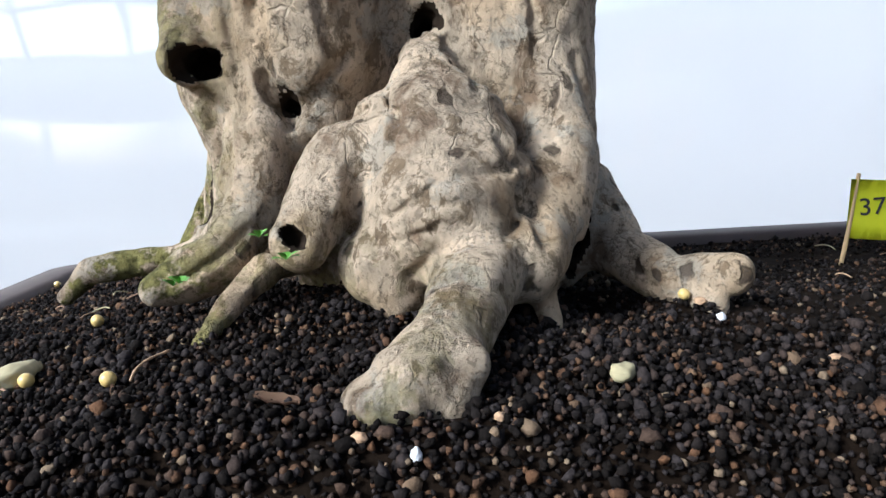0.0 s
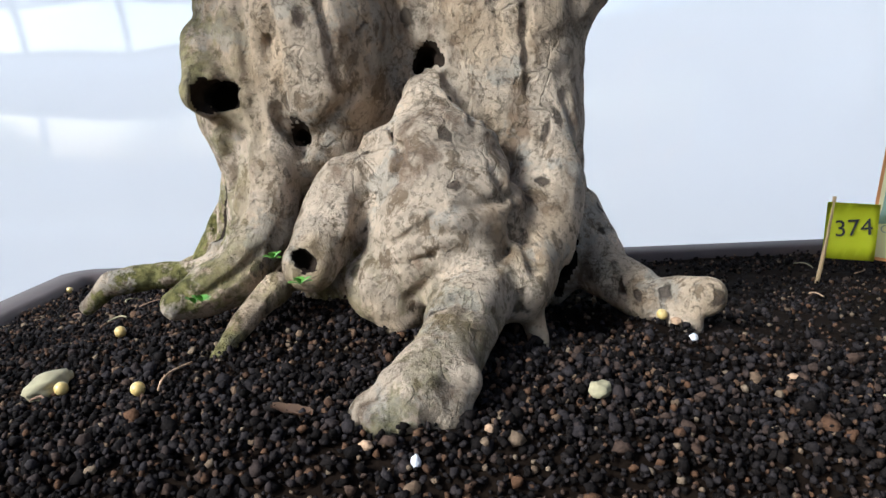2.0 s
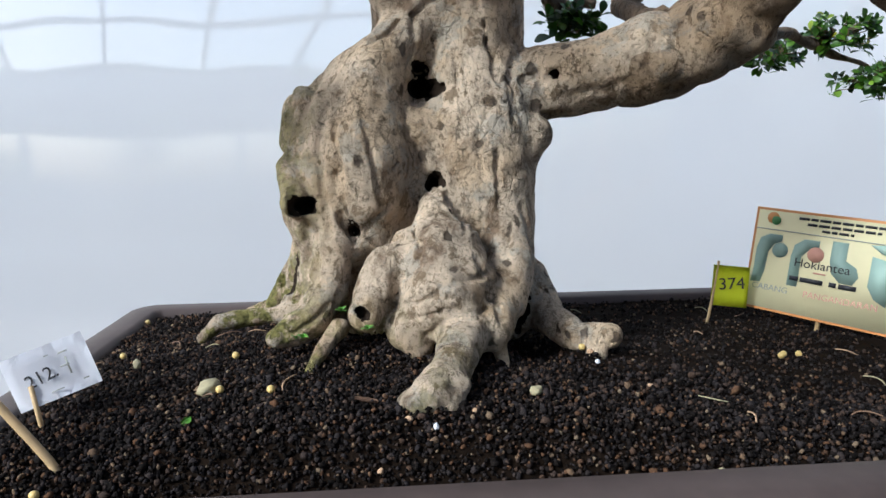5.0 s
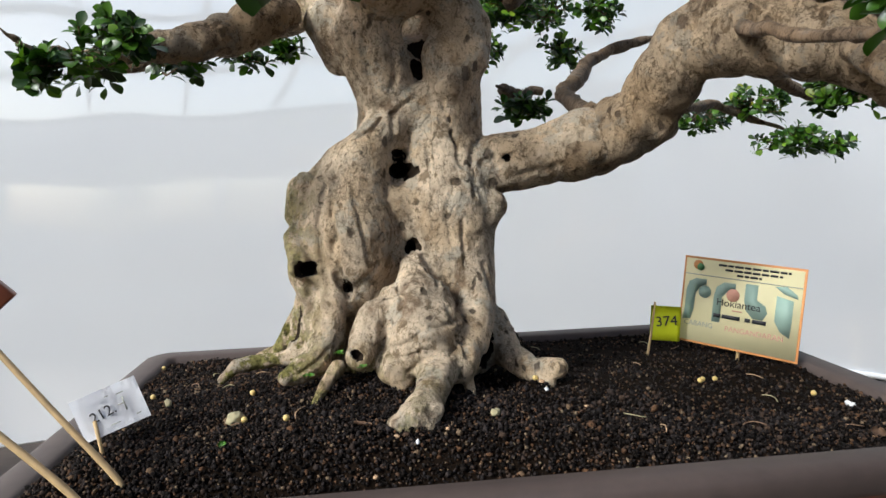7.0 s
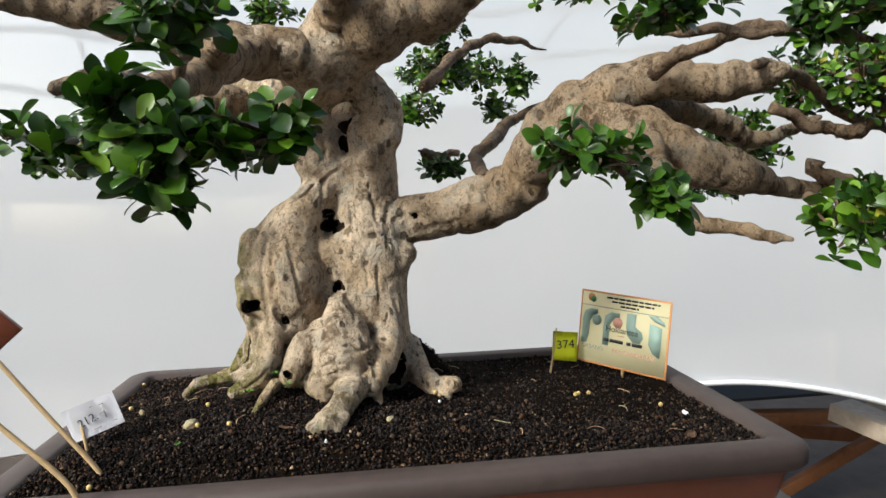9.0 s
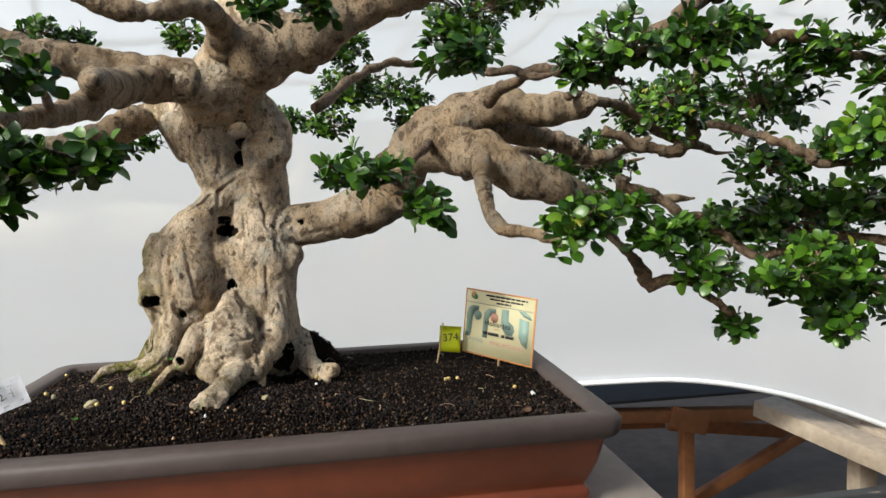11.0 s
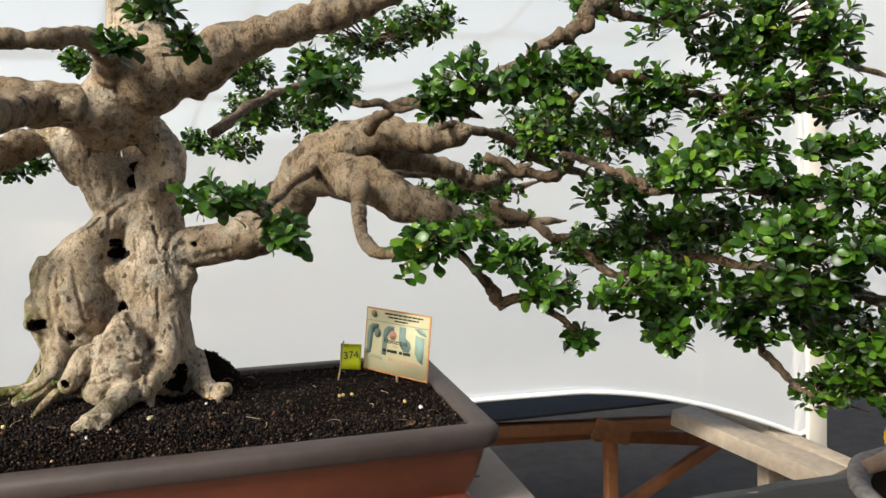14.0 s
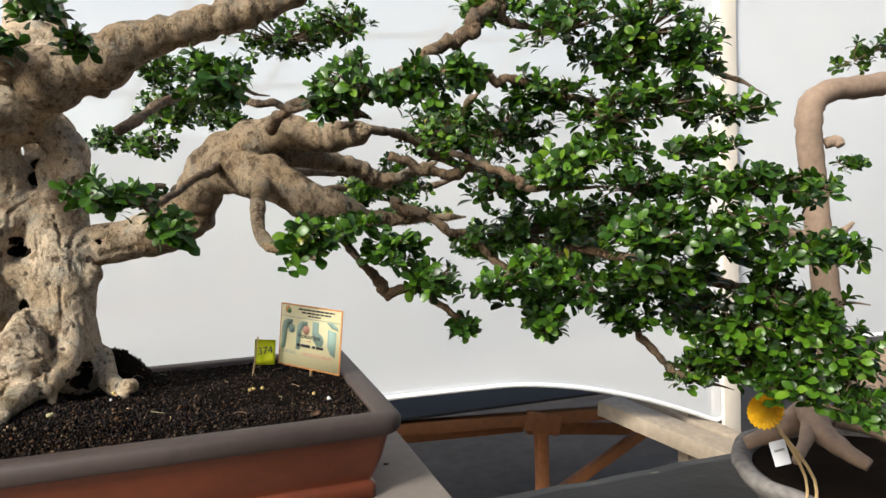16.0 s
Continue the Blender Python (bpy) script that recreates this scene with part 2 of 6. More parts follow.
def sheet_material(name, share, gloss, spec):
    """White plastic or canvas that lets part of the daylight through."""
    mat, tree, shader = material(name, gloss, 0, spec)
    where = coords(tree)
    broad = noise_of(tree, where, 1.3, 3)
    white = ramp(tree, broad, (0.3, (0.86, 0.87, 0.90)), (0.7, (0.92, 0.925, 0.94)))
    tree.links.new(white, shader.inputs["Base Color"])
    shader.inputs["Metallic"].default_value = 0.26
    bump(tree, shader, noise_of(tree, where, 2.2, 2), 0.10, 0.03)
    through_light = tree.nodes.new("ShaderNodeBsdfTranslucent")
    tree.links.new(white, through_light.inputs["Color"])
    blend = tree.nodes.new("ShaderNodeMixShader")
    blend.inputs[0].default_value = share
    tree.links.new(shader.outputs[0], blend.inputs[1])
    tree.links.new(through_light.outputs[0], blend.inputs[2])
    tree.links.new(blend.outputs[0], tree.nodes["Material Output"].inputs[0])
    return mat


VINYL = sheet_material("white_vinyl", 0.22, 0.035, 1.0)
HEM = plain("white_hem", (0.85, 0.85, 0.86), 0.5, grain=20, amount=0.04)


# ---- builders ----
def mesh_of(name, verts, faces, smooth=True):
    me = bpy.data.meshes.new(name)
    me.from_pydata([tuple(v) for v in verts], [], [tuple(f) for f in faces])
    me.update()
    if smooth:
        me.polygons.foreach_set("use_smooth", [True] * len(me.polygons))
    return me


def part(name, data, mat, parent=None, label="", smooth=True):
    """Links a bmesh or a mesh as one object, under a thing or a part where one is given."""
    if isinstance(data, bmesh.types.BMesh):
        me = bpy.data.meshes.new(name)
        bmesh.ops.recalc_face_normals(data, faces=data.faces)
        data.to_mesh(me)
        data.free()
        if smooth:
            me.polygons.foreach_set("use_smooth", [True] * len(me.polygons))
    else:
        me = data
    if mat and not me.materials:
        me.materials.append(mat)
    ob = new(name, me)
    if parent:
        ob.parent = parent
        ob.matrix_parent_inverse = parent.matrix_world.inverted()
    return tagged(ob, label)


def thing(name, at, label, category, group="", kind=""):
    ob = new(name)
    ob.empty_display_size = 0.02
    ob.location = at
    bpy.context.view_layer.update()
    return tagged(ob, label, category, group, kind)


def box(lo, hi, bevel=0.0, m=None):
    bm = bmesh.new()
    bmesh.ops.create_cube(bm, size=1)
    size = [b - a for a, b in zip(lo, hi)]
    mid = [(a + b) / 2 for a, b in zip(lo, hi)]
    bmesh.ops.transform(bm, matrix=Matrix.Translation(mid) @ Matrix.Diagonal((*size, 1)), verts=bm.verts)
    if bevel:
        bmesh.ops.bevel(bm, geom=bm.edges, offset=bevel, segments=2, affect="EDGES", profile=0.5)
    if m:
        bmesh.ops.transform(bm, matrix=m, verts=bm.verts)
    return bm


def beam(a, b, wide, high, bevel=0.003):
    """A squared timber from a to b."""
    a, b = Vector(a), Vector(b)
    way = b - a
    turn = way.to_track_quat("X", "Z").to_matrix().to_4x4()
    return box((0, -wide / 2, -high / 2), (way.length, wide / 2, high / 2), bevel, Matrix.Translation(a) @ turn)


def spline(points, steps):
    """Catmull-Rom through rows of numbers."""
    p = np.array(points, float)
    p = np.vstack([2 * p[0] - p[1], p, 2 * p[-1] - p[-2]])
    rows = []
    for i in range(1, len(p) - 2):
        for s in range(steps):
            u = s / steps
            rows.append(0.5 * (2 * p[i] + (p[i + 1] - p[i - 1]) * u + (2 * p[i - 1] - 5 * p[i] + 4 * p[i + 1] - p[i + 2]) * u * u + (3 * p[i] - p[i - 1] - 3 * p[i + 1] + p[i + 2]) * u ** 3))
    rows.append(p[-2])
    return np.array(rows)


def tube(points, sides=8, steps=5, wobble=0.0, seed=0):
    """A closed tube along rows of x, y, z, radius."""
    rng = np.random.default_rng(seed)
    path = spline(points, steps)
    bm = bmesh.new()
    rings = []
    side = Vector((0, 0, 1))
    for i, row in enumerate(path):
        here = Vector(row[:3])
        way = (Vector(path[min(i + 1, len(path) - 1)][:3]) - Vector(path[max(i - 1, 0)][:3])).normalized()
        side = (side - way * side.dot(way))
        side = side.normalized() if side.length > 1e-4 else way.orthogonal().normalized()
        up = way.cross(side)
        r = max(row[3], 0.0003) * (1 + wobble * rng.uniform(-1, 1))
        rings.append([bm.verts.new(here + (side * math.cos(a) + up * math.sin(a)) * r * (1 + wobble * 0.5 * rng.uniform(-1, 1))) for a in (2 * math.pi * k / sides for k in range(sides))])
    for a, b in zip(rings, rings[1:]):
        for k in range(sides):
            bm.faces.new((a[k], a[(k + 1) % sides], b[(k + 1) % sides], b[k]))
    bm.faces.new(rings[0][::-1])
    bm.faces.new(rings[-1])
    return bm


def value_noise(p, scale, seed=0):
    q = p * scale + seed * 17.31
    i = np.floor(q).astype(np.int64)
    f = q - i
    f = f * f * (3 - 2 * f)
    total = np.zeros(p.shape[:-1])
    for dx in (0, 1):
        for dy in (0, 1):
            for dz in (0, 1):
                h = (i[..., 0] + dx) * 73856093 ^ (i[..., 1] + dy) * 19349663 ^ (i[..., 2] + dz) * 83492791
                h = (h ^ (h >> 13)) * 1274126177 & 0x7FFFFFFF
                w = (f[..., 0] if dx else 1 - f[..., 0]) * (f[..., 1] if dy else 1 - f[..., 1]) * (f[..., 2] if dz else 1 - f[..., 2])
                total += w * (h / 0x3FFFFFFF - 1)
    return total


def chain_distance(p, rows):
    best = None
    if len(rows) == 1:
        return np.linalg.norm(p - np.array(rows[0][:3]), axis=-1) - rows[0][3]
    for a, b in zip(rows, rows[1:]):
        pa, pb = np.array(a[:3]), np.array(b[:3])
        ab = pb - pa
        u = np.clip(((p - pa) @ ab) / max(ab @ ab, 1e-12), 0, 1)
        d = np.linalg.norm(p - pa - u[..., None] * ab, axis=-1) - (a[3] + u * (b[3] - a[3]))
        best = d if best is None else np.minimum(best, d)
    return best


def grown_mesh(name, masses, pits, voxel, rough, seed=0, cracks=()):
    """Wood grown together from blended tapered limbs, with rot pits and dark-painted hollows cut out of it, as one skin
    of quads.
    """
    rows = np.array([r for chain, k in masses for r in chain])
    lo = (rows[:, :3] - rows[:, 3:]).min(0) - 4 * voxel - 0.006
    hi = (rows[:, :3] + rows[:, 3:]).max(0) + 4 * voxel + 0.006
    n = np.ceil((hi - lo) / voxel).astype(int) + 1
    axes = [lo[i] + voxel * np.arange(n[i]) for i in range(3)]
    field = np.full(tuple(n), 0.05)

    def window(chain, margin):
        c = np.array(chain)
        a = np.clip(((c[:, :3] - c[:, 3:]).min(0) - margin - lo) // voxel, 0, n - 1).astype(int)
        b = np.clip(((c[:, :3] + c[:, 3:]).max(0) + margin - lo) // voxel + 2, 1, n).astype(int)
        cut = tuple(slice(i, j) for i, j in zip(a, b))
        grid = np.stack(np.meshgrid(*(ax[s] for ax, s in zip(axes, cut)), indexing="ij"), -1)
        return cut, grid

    for chain, k in masses:
        cut, grid = window(chain, 0.02)
        d, f = chain_distance(grid, chain), field[cut]
        h = np.clip(0.5 + 0.5 * (f - d) / k, 0, 1)
        field[cut] = f + (d - f) * h - k * h * (1 - h)
    near = np.abs(field) < 0.02
    spots = np.stack([axes[i][w] for i, w in enumerate(np.nonzero(near))], -1)
    stretched = spots * np.array([1, 1, 0.45])
    field[near] += rough * (0.8 * value_noise(stretched, 45, seed) + 0.55 * value_noise(stretched, 95, seed + 1) + 0.25 * value_noise(spots, 190, seed + 2) + 0.12 * value_noise(spots, 360, seed + 3))
    field[near] += rough * (0.5 - np.abs(value_noise(stretched, 62, seed + 4)) * 2.2).clip(0, 1) * 0.6
    for chain in cracks:
        if chain[0][1] is None:
            laid = []
            for x, _, z, w in chain:
                line = field[int((x - lo[0]) / voxel), :, int((z - lo[2]) / voxel)]
                laid.append((x, axes[1][int(np.argmax(line < 0))], z, w))
            chain = laid
        wide = sum(r[3] for r in chain) / len(chain)
        cut, grid = window(chain, 0.012)
        away = chain_distance(grid, [(*r[:3], 0.0) for r in chain]) * (1 + 0.35 * value_noise(grid, 240, 8))
        field[cut] += (2.0 * wide + 0.0009) * np.exp(-(away / (0.42 * wide + 0.0009)) ** 2)
    for a, b, r in pits:
        cut, grid = window([(*a, r), (*b, r)], 0.01)
        d = -(chain_distance(grid, [(*a, r), (*b, r * 0.8)]) + 0.40 * r * value_noise(grid, 0.8 / r, 5) + 0.25 * r * value_noise(grid, 2.1 / r, 6))
        f, k = field[cut], 0.0025
        h = np.clip(0.5 + 0.5 * (d - f) / k, 0, 1)
        field[cut] = f + (d - f) * h + k * h * (1 - h)
    inside = field < 0
    cells = n - 1
    keys, spots, crossings = [], [], []
    for axis in range(3):
        a = tuple(slice(0, -1) if i == axis else slice(None) for i in range(3))
        b = tuple(slice(1, None) if i == axis else slice(None) for i in range(3))
        hit = np.nonzero(inside[a] != inside[b])
        fa, fb = field[a][hit], field[b][hit]
        idx = np.stack(hit, -1)
        at = idx.astype(float)
        at[:, axis] += fa / (fa - fb)
        others = [i for i in range(3) if i != axis]
        quad = []
        for du, dv in ((1, 1), (0, 1), (0, 0), (1, 0)):
            c = idx.copy()
            c[:, others[0]] -= du
            c[:, others[1]] -= dv
            quad.append((c[:, 0] * cells[1] + c[:, 1]) * cells[2] + c[:, 2])
            spots.append(at)
        keys += quad
        flip = inside[a][hit]
        crossings.append((np.stack(quad, -1), flip if axis != 1 else ~flip))
    used, where = np.unique(np.concatenate(keys), return_inverse=True)
    spots = np.concatenate(spots)
    count = np.bincount(where)
    verts = lo + voxel * np.stack([np.bincount(where, spots[:, i]) / count for i in range(3)], -1)
    quads = []
    for q, turn in crossings:
        q = np.searchsorted(used, q)
        q[~turn] = q[~turn][:, ::-1]
        quads.append(q)
    quads = np.concatenate(quads)
    me = bpy.data.meshes.new(name)
    me.vertices.add(len(verts))
    me.vertices.foreach_set("co", verts.ravel())
    me.loops.add(quads.size)
    me.loops.foreach_set("vertex_index", quads.ravel().astype(np.int32))
    me.polygons.add(len(quads))
    me.polygons.foreach_set("loop_start", np.arange(0, quads.size, 4, dtype=np.int32))
    me.update(calc_edges=True)
    me.polygons.foreach_set("use_smooth", [True] * len(quads))
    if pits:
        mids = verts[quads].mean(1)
        # pit walls take the dark material: rot, plus depth shade put into colour
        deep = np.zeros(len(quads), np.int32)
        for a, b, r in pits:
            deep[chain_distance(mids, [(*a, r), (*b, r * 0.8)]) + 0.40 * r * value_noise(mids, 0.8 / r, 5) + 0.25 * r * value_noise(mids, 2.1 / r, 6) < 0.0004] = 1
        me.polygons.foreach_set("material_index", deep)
    me.validate()
    return me


# ---- setting ----
ground = part("ground", box((-40, -40, -0.95), (40, 40, -0.80)), GROUND)
tagged(ground, "dark bare ground under the exhibition tables", "ground", kind="structure")


def hem_height(x):
    """The lower edge of the hanging sheet, which sags between its ties."""
    first = -0.156 - 0.012 * ((x - 0.55) / 0.6) ** 2 - 0.165 * max(0.0, (x - 0.95) / 0.75) ** 1.7
    if x > 1.70:
        first = -0.385 + 0.24 * min(1.0, (x - 1.70) / 0.16) ** 0.7
    return first


SHEET_Y = 0.90
xs = np.concatenate([np.linspace(-4.0, -0.8, 24), np.linspace(-0.75, 2.1, 96), np.linspace(2.2, 4.5, 20)])
rows = 26
verts, faces = [], []
for x in xs:
    low = hem_height(x)
    for j in range(rows):
        v = j / (rows - 1)
        z = low + (2.4 - low) * v
        y = SHEET_Y + 0.012 * math.sin(x * 2.3 + z * 0.7) + 0.006 * math.sin(z * 3.1 + x)
        verts.append((x, y, z))
for i in range(len(xs) - 1):
    for j in range(rows - 1):
        a = i * rows + j
        faces.append((a, a + rows, a + rows + 1, a + 1))
backdrop = part("wall_north", mesh_of("wall_north", verts, faces), VINYL)
tagged(backdrop, "glossy white vinyl sheet hung as a backdrop", "wall", kind="structure")
part("hem", tube([(x, SHEET_Y - 0.004, hem_height(x), 0.007) for x in xs], 8, 1), HEM, backdrop, "thick white hem of the sheet")
post = part("wall_post", box((1.690, 0.868, -0.8), (1.755, 0.882, 2.4), 0.003), CREAM_POST)
tagged(post, "cream painted batten against the sheet", "post", kind="structure")

# open side of the tent across the aisle: posts, cloth valance, roof lattice and an added hedge outside
hall = thing("tent_frame", (0, -5.0, -0.8), "grey steel frame of the open tent side", "tent frame", kind="structure")
for x in (-5.6, -3.5, -1.16, 0.9, 1.7, 3.3, 5.4):
    part("post", box((x - 0.04, -5.04, -0.8), (x + 0.04, -4.96, 1.25)), HALL_DARK, hall)
part("eaves_beam", box((-8, -5.05, 1.20), (8, -4.95, 1.27)), HALL_DARK, hall)
part("valance", box((-8, -4.955, 0.62), (8, -4.945, 1.20)), VALANCE, hall, "pale grey cloth valance")
part("side_curtain", box((3.2, -4.945, -0.8), (8, -4.935, 0.62)), VALANCE, hall, "pale grey cloth curtain")
for k in range(15):
    x = -7.5 + k * 1.0
    part("rafter", beam((x, -5.0, 1.25), (x + 1.1, -1.6, 2.55), 0.05, 0.05, 0), HALL_DARK, hall)
for y, z in ((-4.3, 1.52), (-3.6, 1.79), (-2.9, 2.06), (-2.2, 2.33), (-1.6, 2.56)):
    part("purlin", box((-8, y - 0.03, z), (8, y + 0.03, z + 0.05)), HALL_DARK, hall)
# unseen end wall, added to cut the sky fill from the right
east = part("wall_east", box((4.6, -5.0, -0.8), (4.64, 1.6, 2.4)), VALANCE)
tagged(east, "unseen pale grey cloth wall added to cut sky light from the right", "wall", kind="structure")
# unseen hedge band, added so the lower reflection in the sheet turns darker
hedge_v, hedge_f = [], []
for i in range(120):
    for j, z in enumerate((-0.8, -0.35, 0.0)):
        x = -12 + i * 0.2
        top = 0.08 * noise.noise((x * 0.9, 0, 0)) + 0.06 * noise.noise((x * 3.1, 4, 0))
        hedge_v.append((x, -6.5 + 0.3 * noise.noise((x * 2, z * 3, 1)), z + (top + 0.20) * j / 2))
for i in range(119):
    for j in range(2):
        a = i * 3 + j
        hedge_f.append((a, a + 3, a + 4, a + 1))
hedge = part("backdrop_hedge", mesh_of("backdrop_hedge", hedge_v, hedge_f), HALL_DARK)
tagged(hedge, "unseen grey-green hedge added to darken the low reflection in the sheet", "backdrop", kind="structure")
# table under the display, with its black cover
table = thing("display_table", (0.4, -0.5, -0.8), "display table covered with glossy black plastic", "table")
part("tabletop", box((-1.6, -0.62, -0.10), (2.4, 0.0, -0.053), 0.006), PALE_WOOD, table)
cover_v, cover_f = [], []
for i in range(81):
    for j, (y, drop) in enumerate(((-0.63, -0.30), (-0.63, 0), (-0.45, 0), (-0.3, 0), (-0.15, 0), (-0.02, 0), (0.007, -0.004), (0.009, -0.05), (0.012, -0.20))):
        x = -1.62 + i * 4.04 / 80
        cover_v.append((x, y + 0.003 * math.sin(x * 9), -0.05 + drop + 0.0015 * math.sin(x * 23 + y * 31) + 0.001 * math.sin(x * 61)))
for i in range(80):
    for j in range(8):
        a = i * 9 + j
        cover_f.append((a, a + 9, a + 10, a + 1))
part("cover", mesh_of("cover", cover_v, cover_f), BLACK_SHEET, table, "crinkled black plastic cover")
for x in (-1.5, 0.4, 2.3):
    for y in (-0.57, -0.06):
        part("leg", box((x - 0.03, y - 0.03, -0.8), (x + 0.03, y + 0.03, -0.10), 0.003), PALE_WOOD, table)

plinth = thing("display_plinth", (0.1, -0.03, -0.05), "grey board plinth under the bonsai pot", "plinth")
part("top_board", box((-0.23, -0.275, 0.038), (0.431, 0.19, 0.055), 0.002), BOARD, plinth)
part("side_panel", box((-0.19, -0.235, -0.05), (0.41, -0.22, 0.038)), BOARD, plinth)
part("side_panel", box((-0.19, 0.155, -0.05), (0.41, 0.17, 0.038)), BOARD, plinth)
for x, y in ((0.392, -0.100), (0.386, -0.068), (0.400, 0.12)):
    bm = bmesh.new()
    bmesh.ops.create_cone(bm, cap_ends=True, segments=14, radius1=0.0032, radius2=0.0026, depth=0.0016, matrix=Matrix.Translation((x, y, 0.0558)))
    part("screw", bm, STEEL, plinth, "dark screw head")

# timber trestle behind, below the sheet
trestle = thing("timber_trestle", (1.1, 1.2, -0.8), "rough timber trestle frame behind the table", "trestle")
part("rail", beam((0.55, 1.3, -0.363), (1.80, 1.3, -0.441), 0.05, 0.040), ORANGE_WOOD, trestle, "orange stained rail")
part("leg", box((1.25, 1.28, -0.8), (1.29, 1.32, -0.39), 0.003), ORANGE_WOOD, trestle)
part("gusset", beam((1.20, 1.275, -0.40), (1.33, 1.275, -0.44), 0.02, 0.07), ORANGE_WOOD, trestle)
part("brace", beam((1.30, 1.40, -0.78), (1.95, 1.40, -0.47), 0.03, 0.04), ORANGE_WOOD, trestle)
part("brace", beam((0.6, 1.42, -0.44), (1.25, 1.42, -0.47), 0.03, 0.04), ORANGE_WOOD, trestle)
part("brace", beam((1.3, 1.48, -0.50), (2.0, 1.48, -0.60), 0.03, 0.05), ORANGE_WOOD, trestle)
part("plank", beam((1.43, 1.12, -0.335), (1.585, 0.66, -0.395), 0.10, 0.05, 0.002), PALE_WOOD, trestle, "weathered pale plank")
part("plank", beam((1.56, 1.15, -0.325), (1.70, 0.70, -0.40), 0.06, 0.03, 0.002), PALE_WOOD, trestle, "weathered pale plank")
part("post", box((1.60, 0.93, -0.8), (1.66, 0.98, -0.33), 0.003), PALE_WOOD, trestle)
part("shelf", box((0.2, 1.27, -0.345), (1.75, 1.75, -0.335), 0.002), DARK_CLOTH, trestle, "dark cloth covered shelf")

# ---- pot ----
X0, X1, Y0, Y1, RIM = -0.190, 0.388, -0.206, 0.142, 0.140


def pot_loops(profile, cut=0.016):
    """Loops round a rectangle with clipped, rounded corners; rows of inset and height."""
    bm = bmesh.new()
    loops = []
    for inset, z in profile:
        x0, x1, y0, y1 = X0 + inset, X1 - inset, Y0 + inset, Y1 - inset
        c = max(0.004, cut - 0.4 * inset)
        ring = []
        for cx, cy, first in ((x1 - c, y1 - c, 0), (x0 + c, y1 - c, 90), (x0 + c, y0 + c, 180), (x1 - c, y0 + c, 270)):
            for k in range(5):
                a = radians(first + 22.5 * k)
                bulge = 1.0 if k in (0, 4) else 0.90
                ring.append(bm.verts.new((cx + c * math.cos(a) * bulge, cy + c * math.sin(a) * bulge, z)))
        loops.append(ring)
    for a, b in zip(loops, loops[1:]):
        for k in range(len(a)):
            bm.faces.new((a[k], a[(k + 1) % len(a)], b[(k + 1) % len(a)], b[k]))
    return bm, loops


pot = thing("bonsai_pot", (0.1, -0.03, 0.055), "rectangular red-brown clay bonsai pot with dusty rim", "plant pot")
bm, loops = pot_loops(((0.026, 0.10), (0.025, 0.134), (0.0235, 0.1385), (0.021, RIM), (0.006, RIM), (0.002, 0.1385), (0.0, 0.135), (0.0005, 0.1255), (0.003, 0.122), (0.008, 0.1205)))
part("rim", bm, POT_RIM, pot, "dusty grey-brown unglazed rim")
bm, loops = pot_loops(((0.0078, 0.1207), (0.011, 0.1185), (0.0135, 0.110), (0.0175, 0.095), (0.0235, 0.081), (0.0275, 0.074), (0.0278, 0.0715), (0.0245, 0.0695), (0.0235, 0.066), (0.0245, 0.0553)))
bm.faces.new(loops[-1])
part("body", bm, POT_BODY, pot, "glossy red-brown flared body")


# ---- soil ----
def soil_height(x, y):
    edge = min(x - X0, X1 - x, y - Y0, Y1 - y) - 0.023
    near = max(0.0, min(1.0, edge / 0.026))
    h = 0.1345 + 0.031 * near * (2 - near) * math.exp(-((x - 0.03) / 0.19) ** 2 - ((y + 0.10) / 0.12) ** 2)
    h += 0.043 * math.exp(-((x - 0.114) / 0.034) ** 2 - ((y - 0.035) / 0.028) ** 2)
    h -= 0.010 * math.exp(-((x - 0.099) / 0.014) ** 2 - ((y + 0.075) / 0.022) ** 2)
    h += 0.0022 * noise.noise((x * 28, y * 28, 0)) + 0.0012 * noise.noise((x * 70, y * 70, 3))
    return h


sv, sf = [], []
NX, NY = 140, 84
for i in range(NX + 1):
    for j in range(NY + 1):
        x, y = X0 + 0.0245 + (X1 - X0 - 0.049) * i / NX, Y0 + 0.0245 + (Y1 - Y0 - 0.049) * j / NY
        sv.append((x, y, soil_height(x, y) - 0.001))
for i in range(NX):
    for j in range(NY):
        a = i * (NY + 1) + j
        sf.append((a, a + NY + 1, a + NY + 2, a + 1))
soil = part("soil", mesh_of("soil", sv, sf), SOIL)
tagged(soil, "dark damp planting soil filling the pot", "soil", kind="structure")

ico = bmesh.new()
bmesh.ops.create_icosphere(ico, subdivisions=1, radius=1.0)
ICO_V = np.array([v.co[:] for v in ico.verts])
ICO_F = np.array([[v.index for v in f.verts] for f in ico.faces])
ico.free()


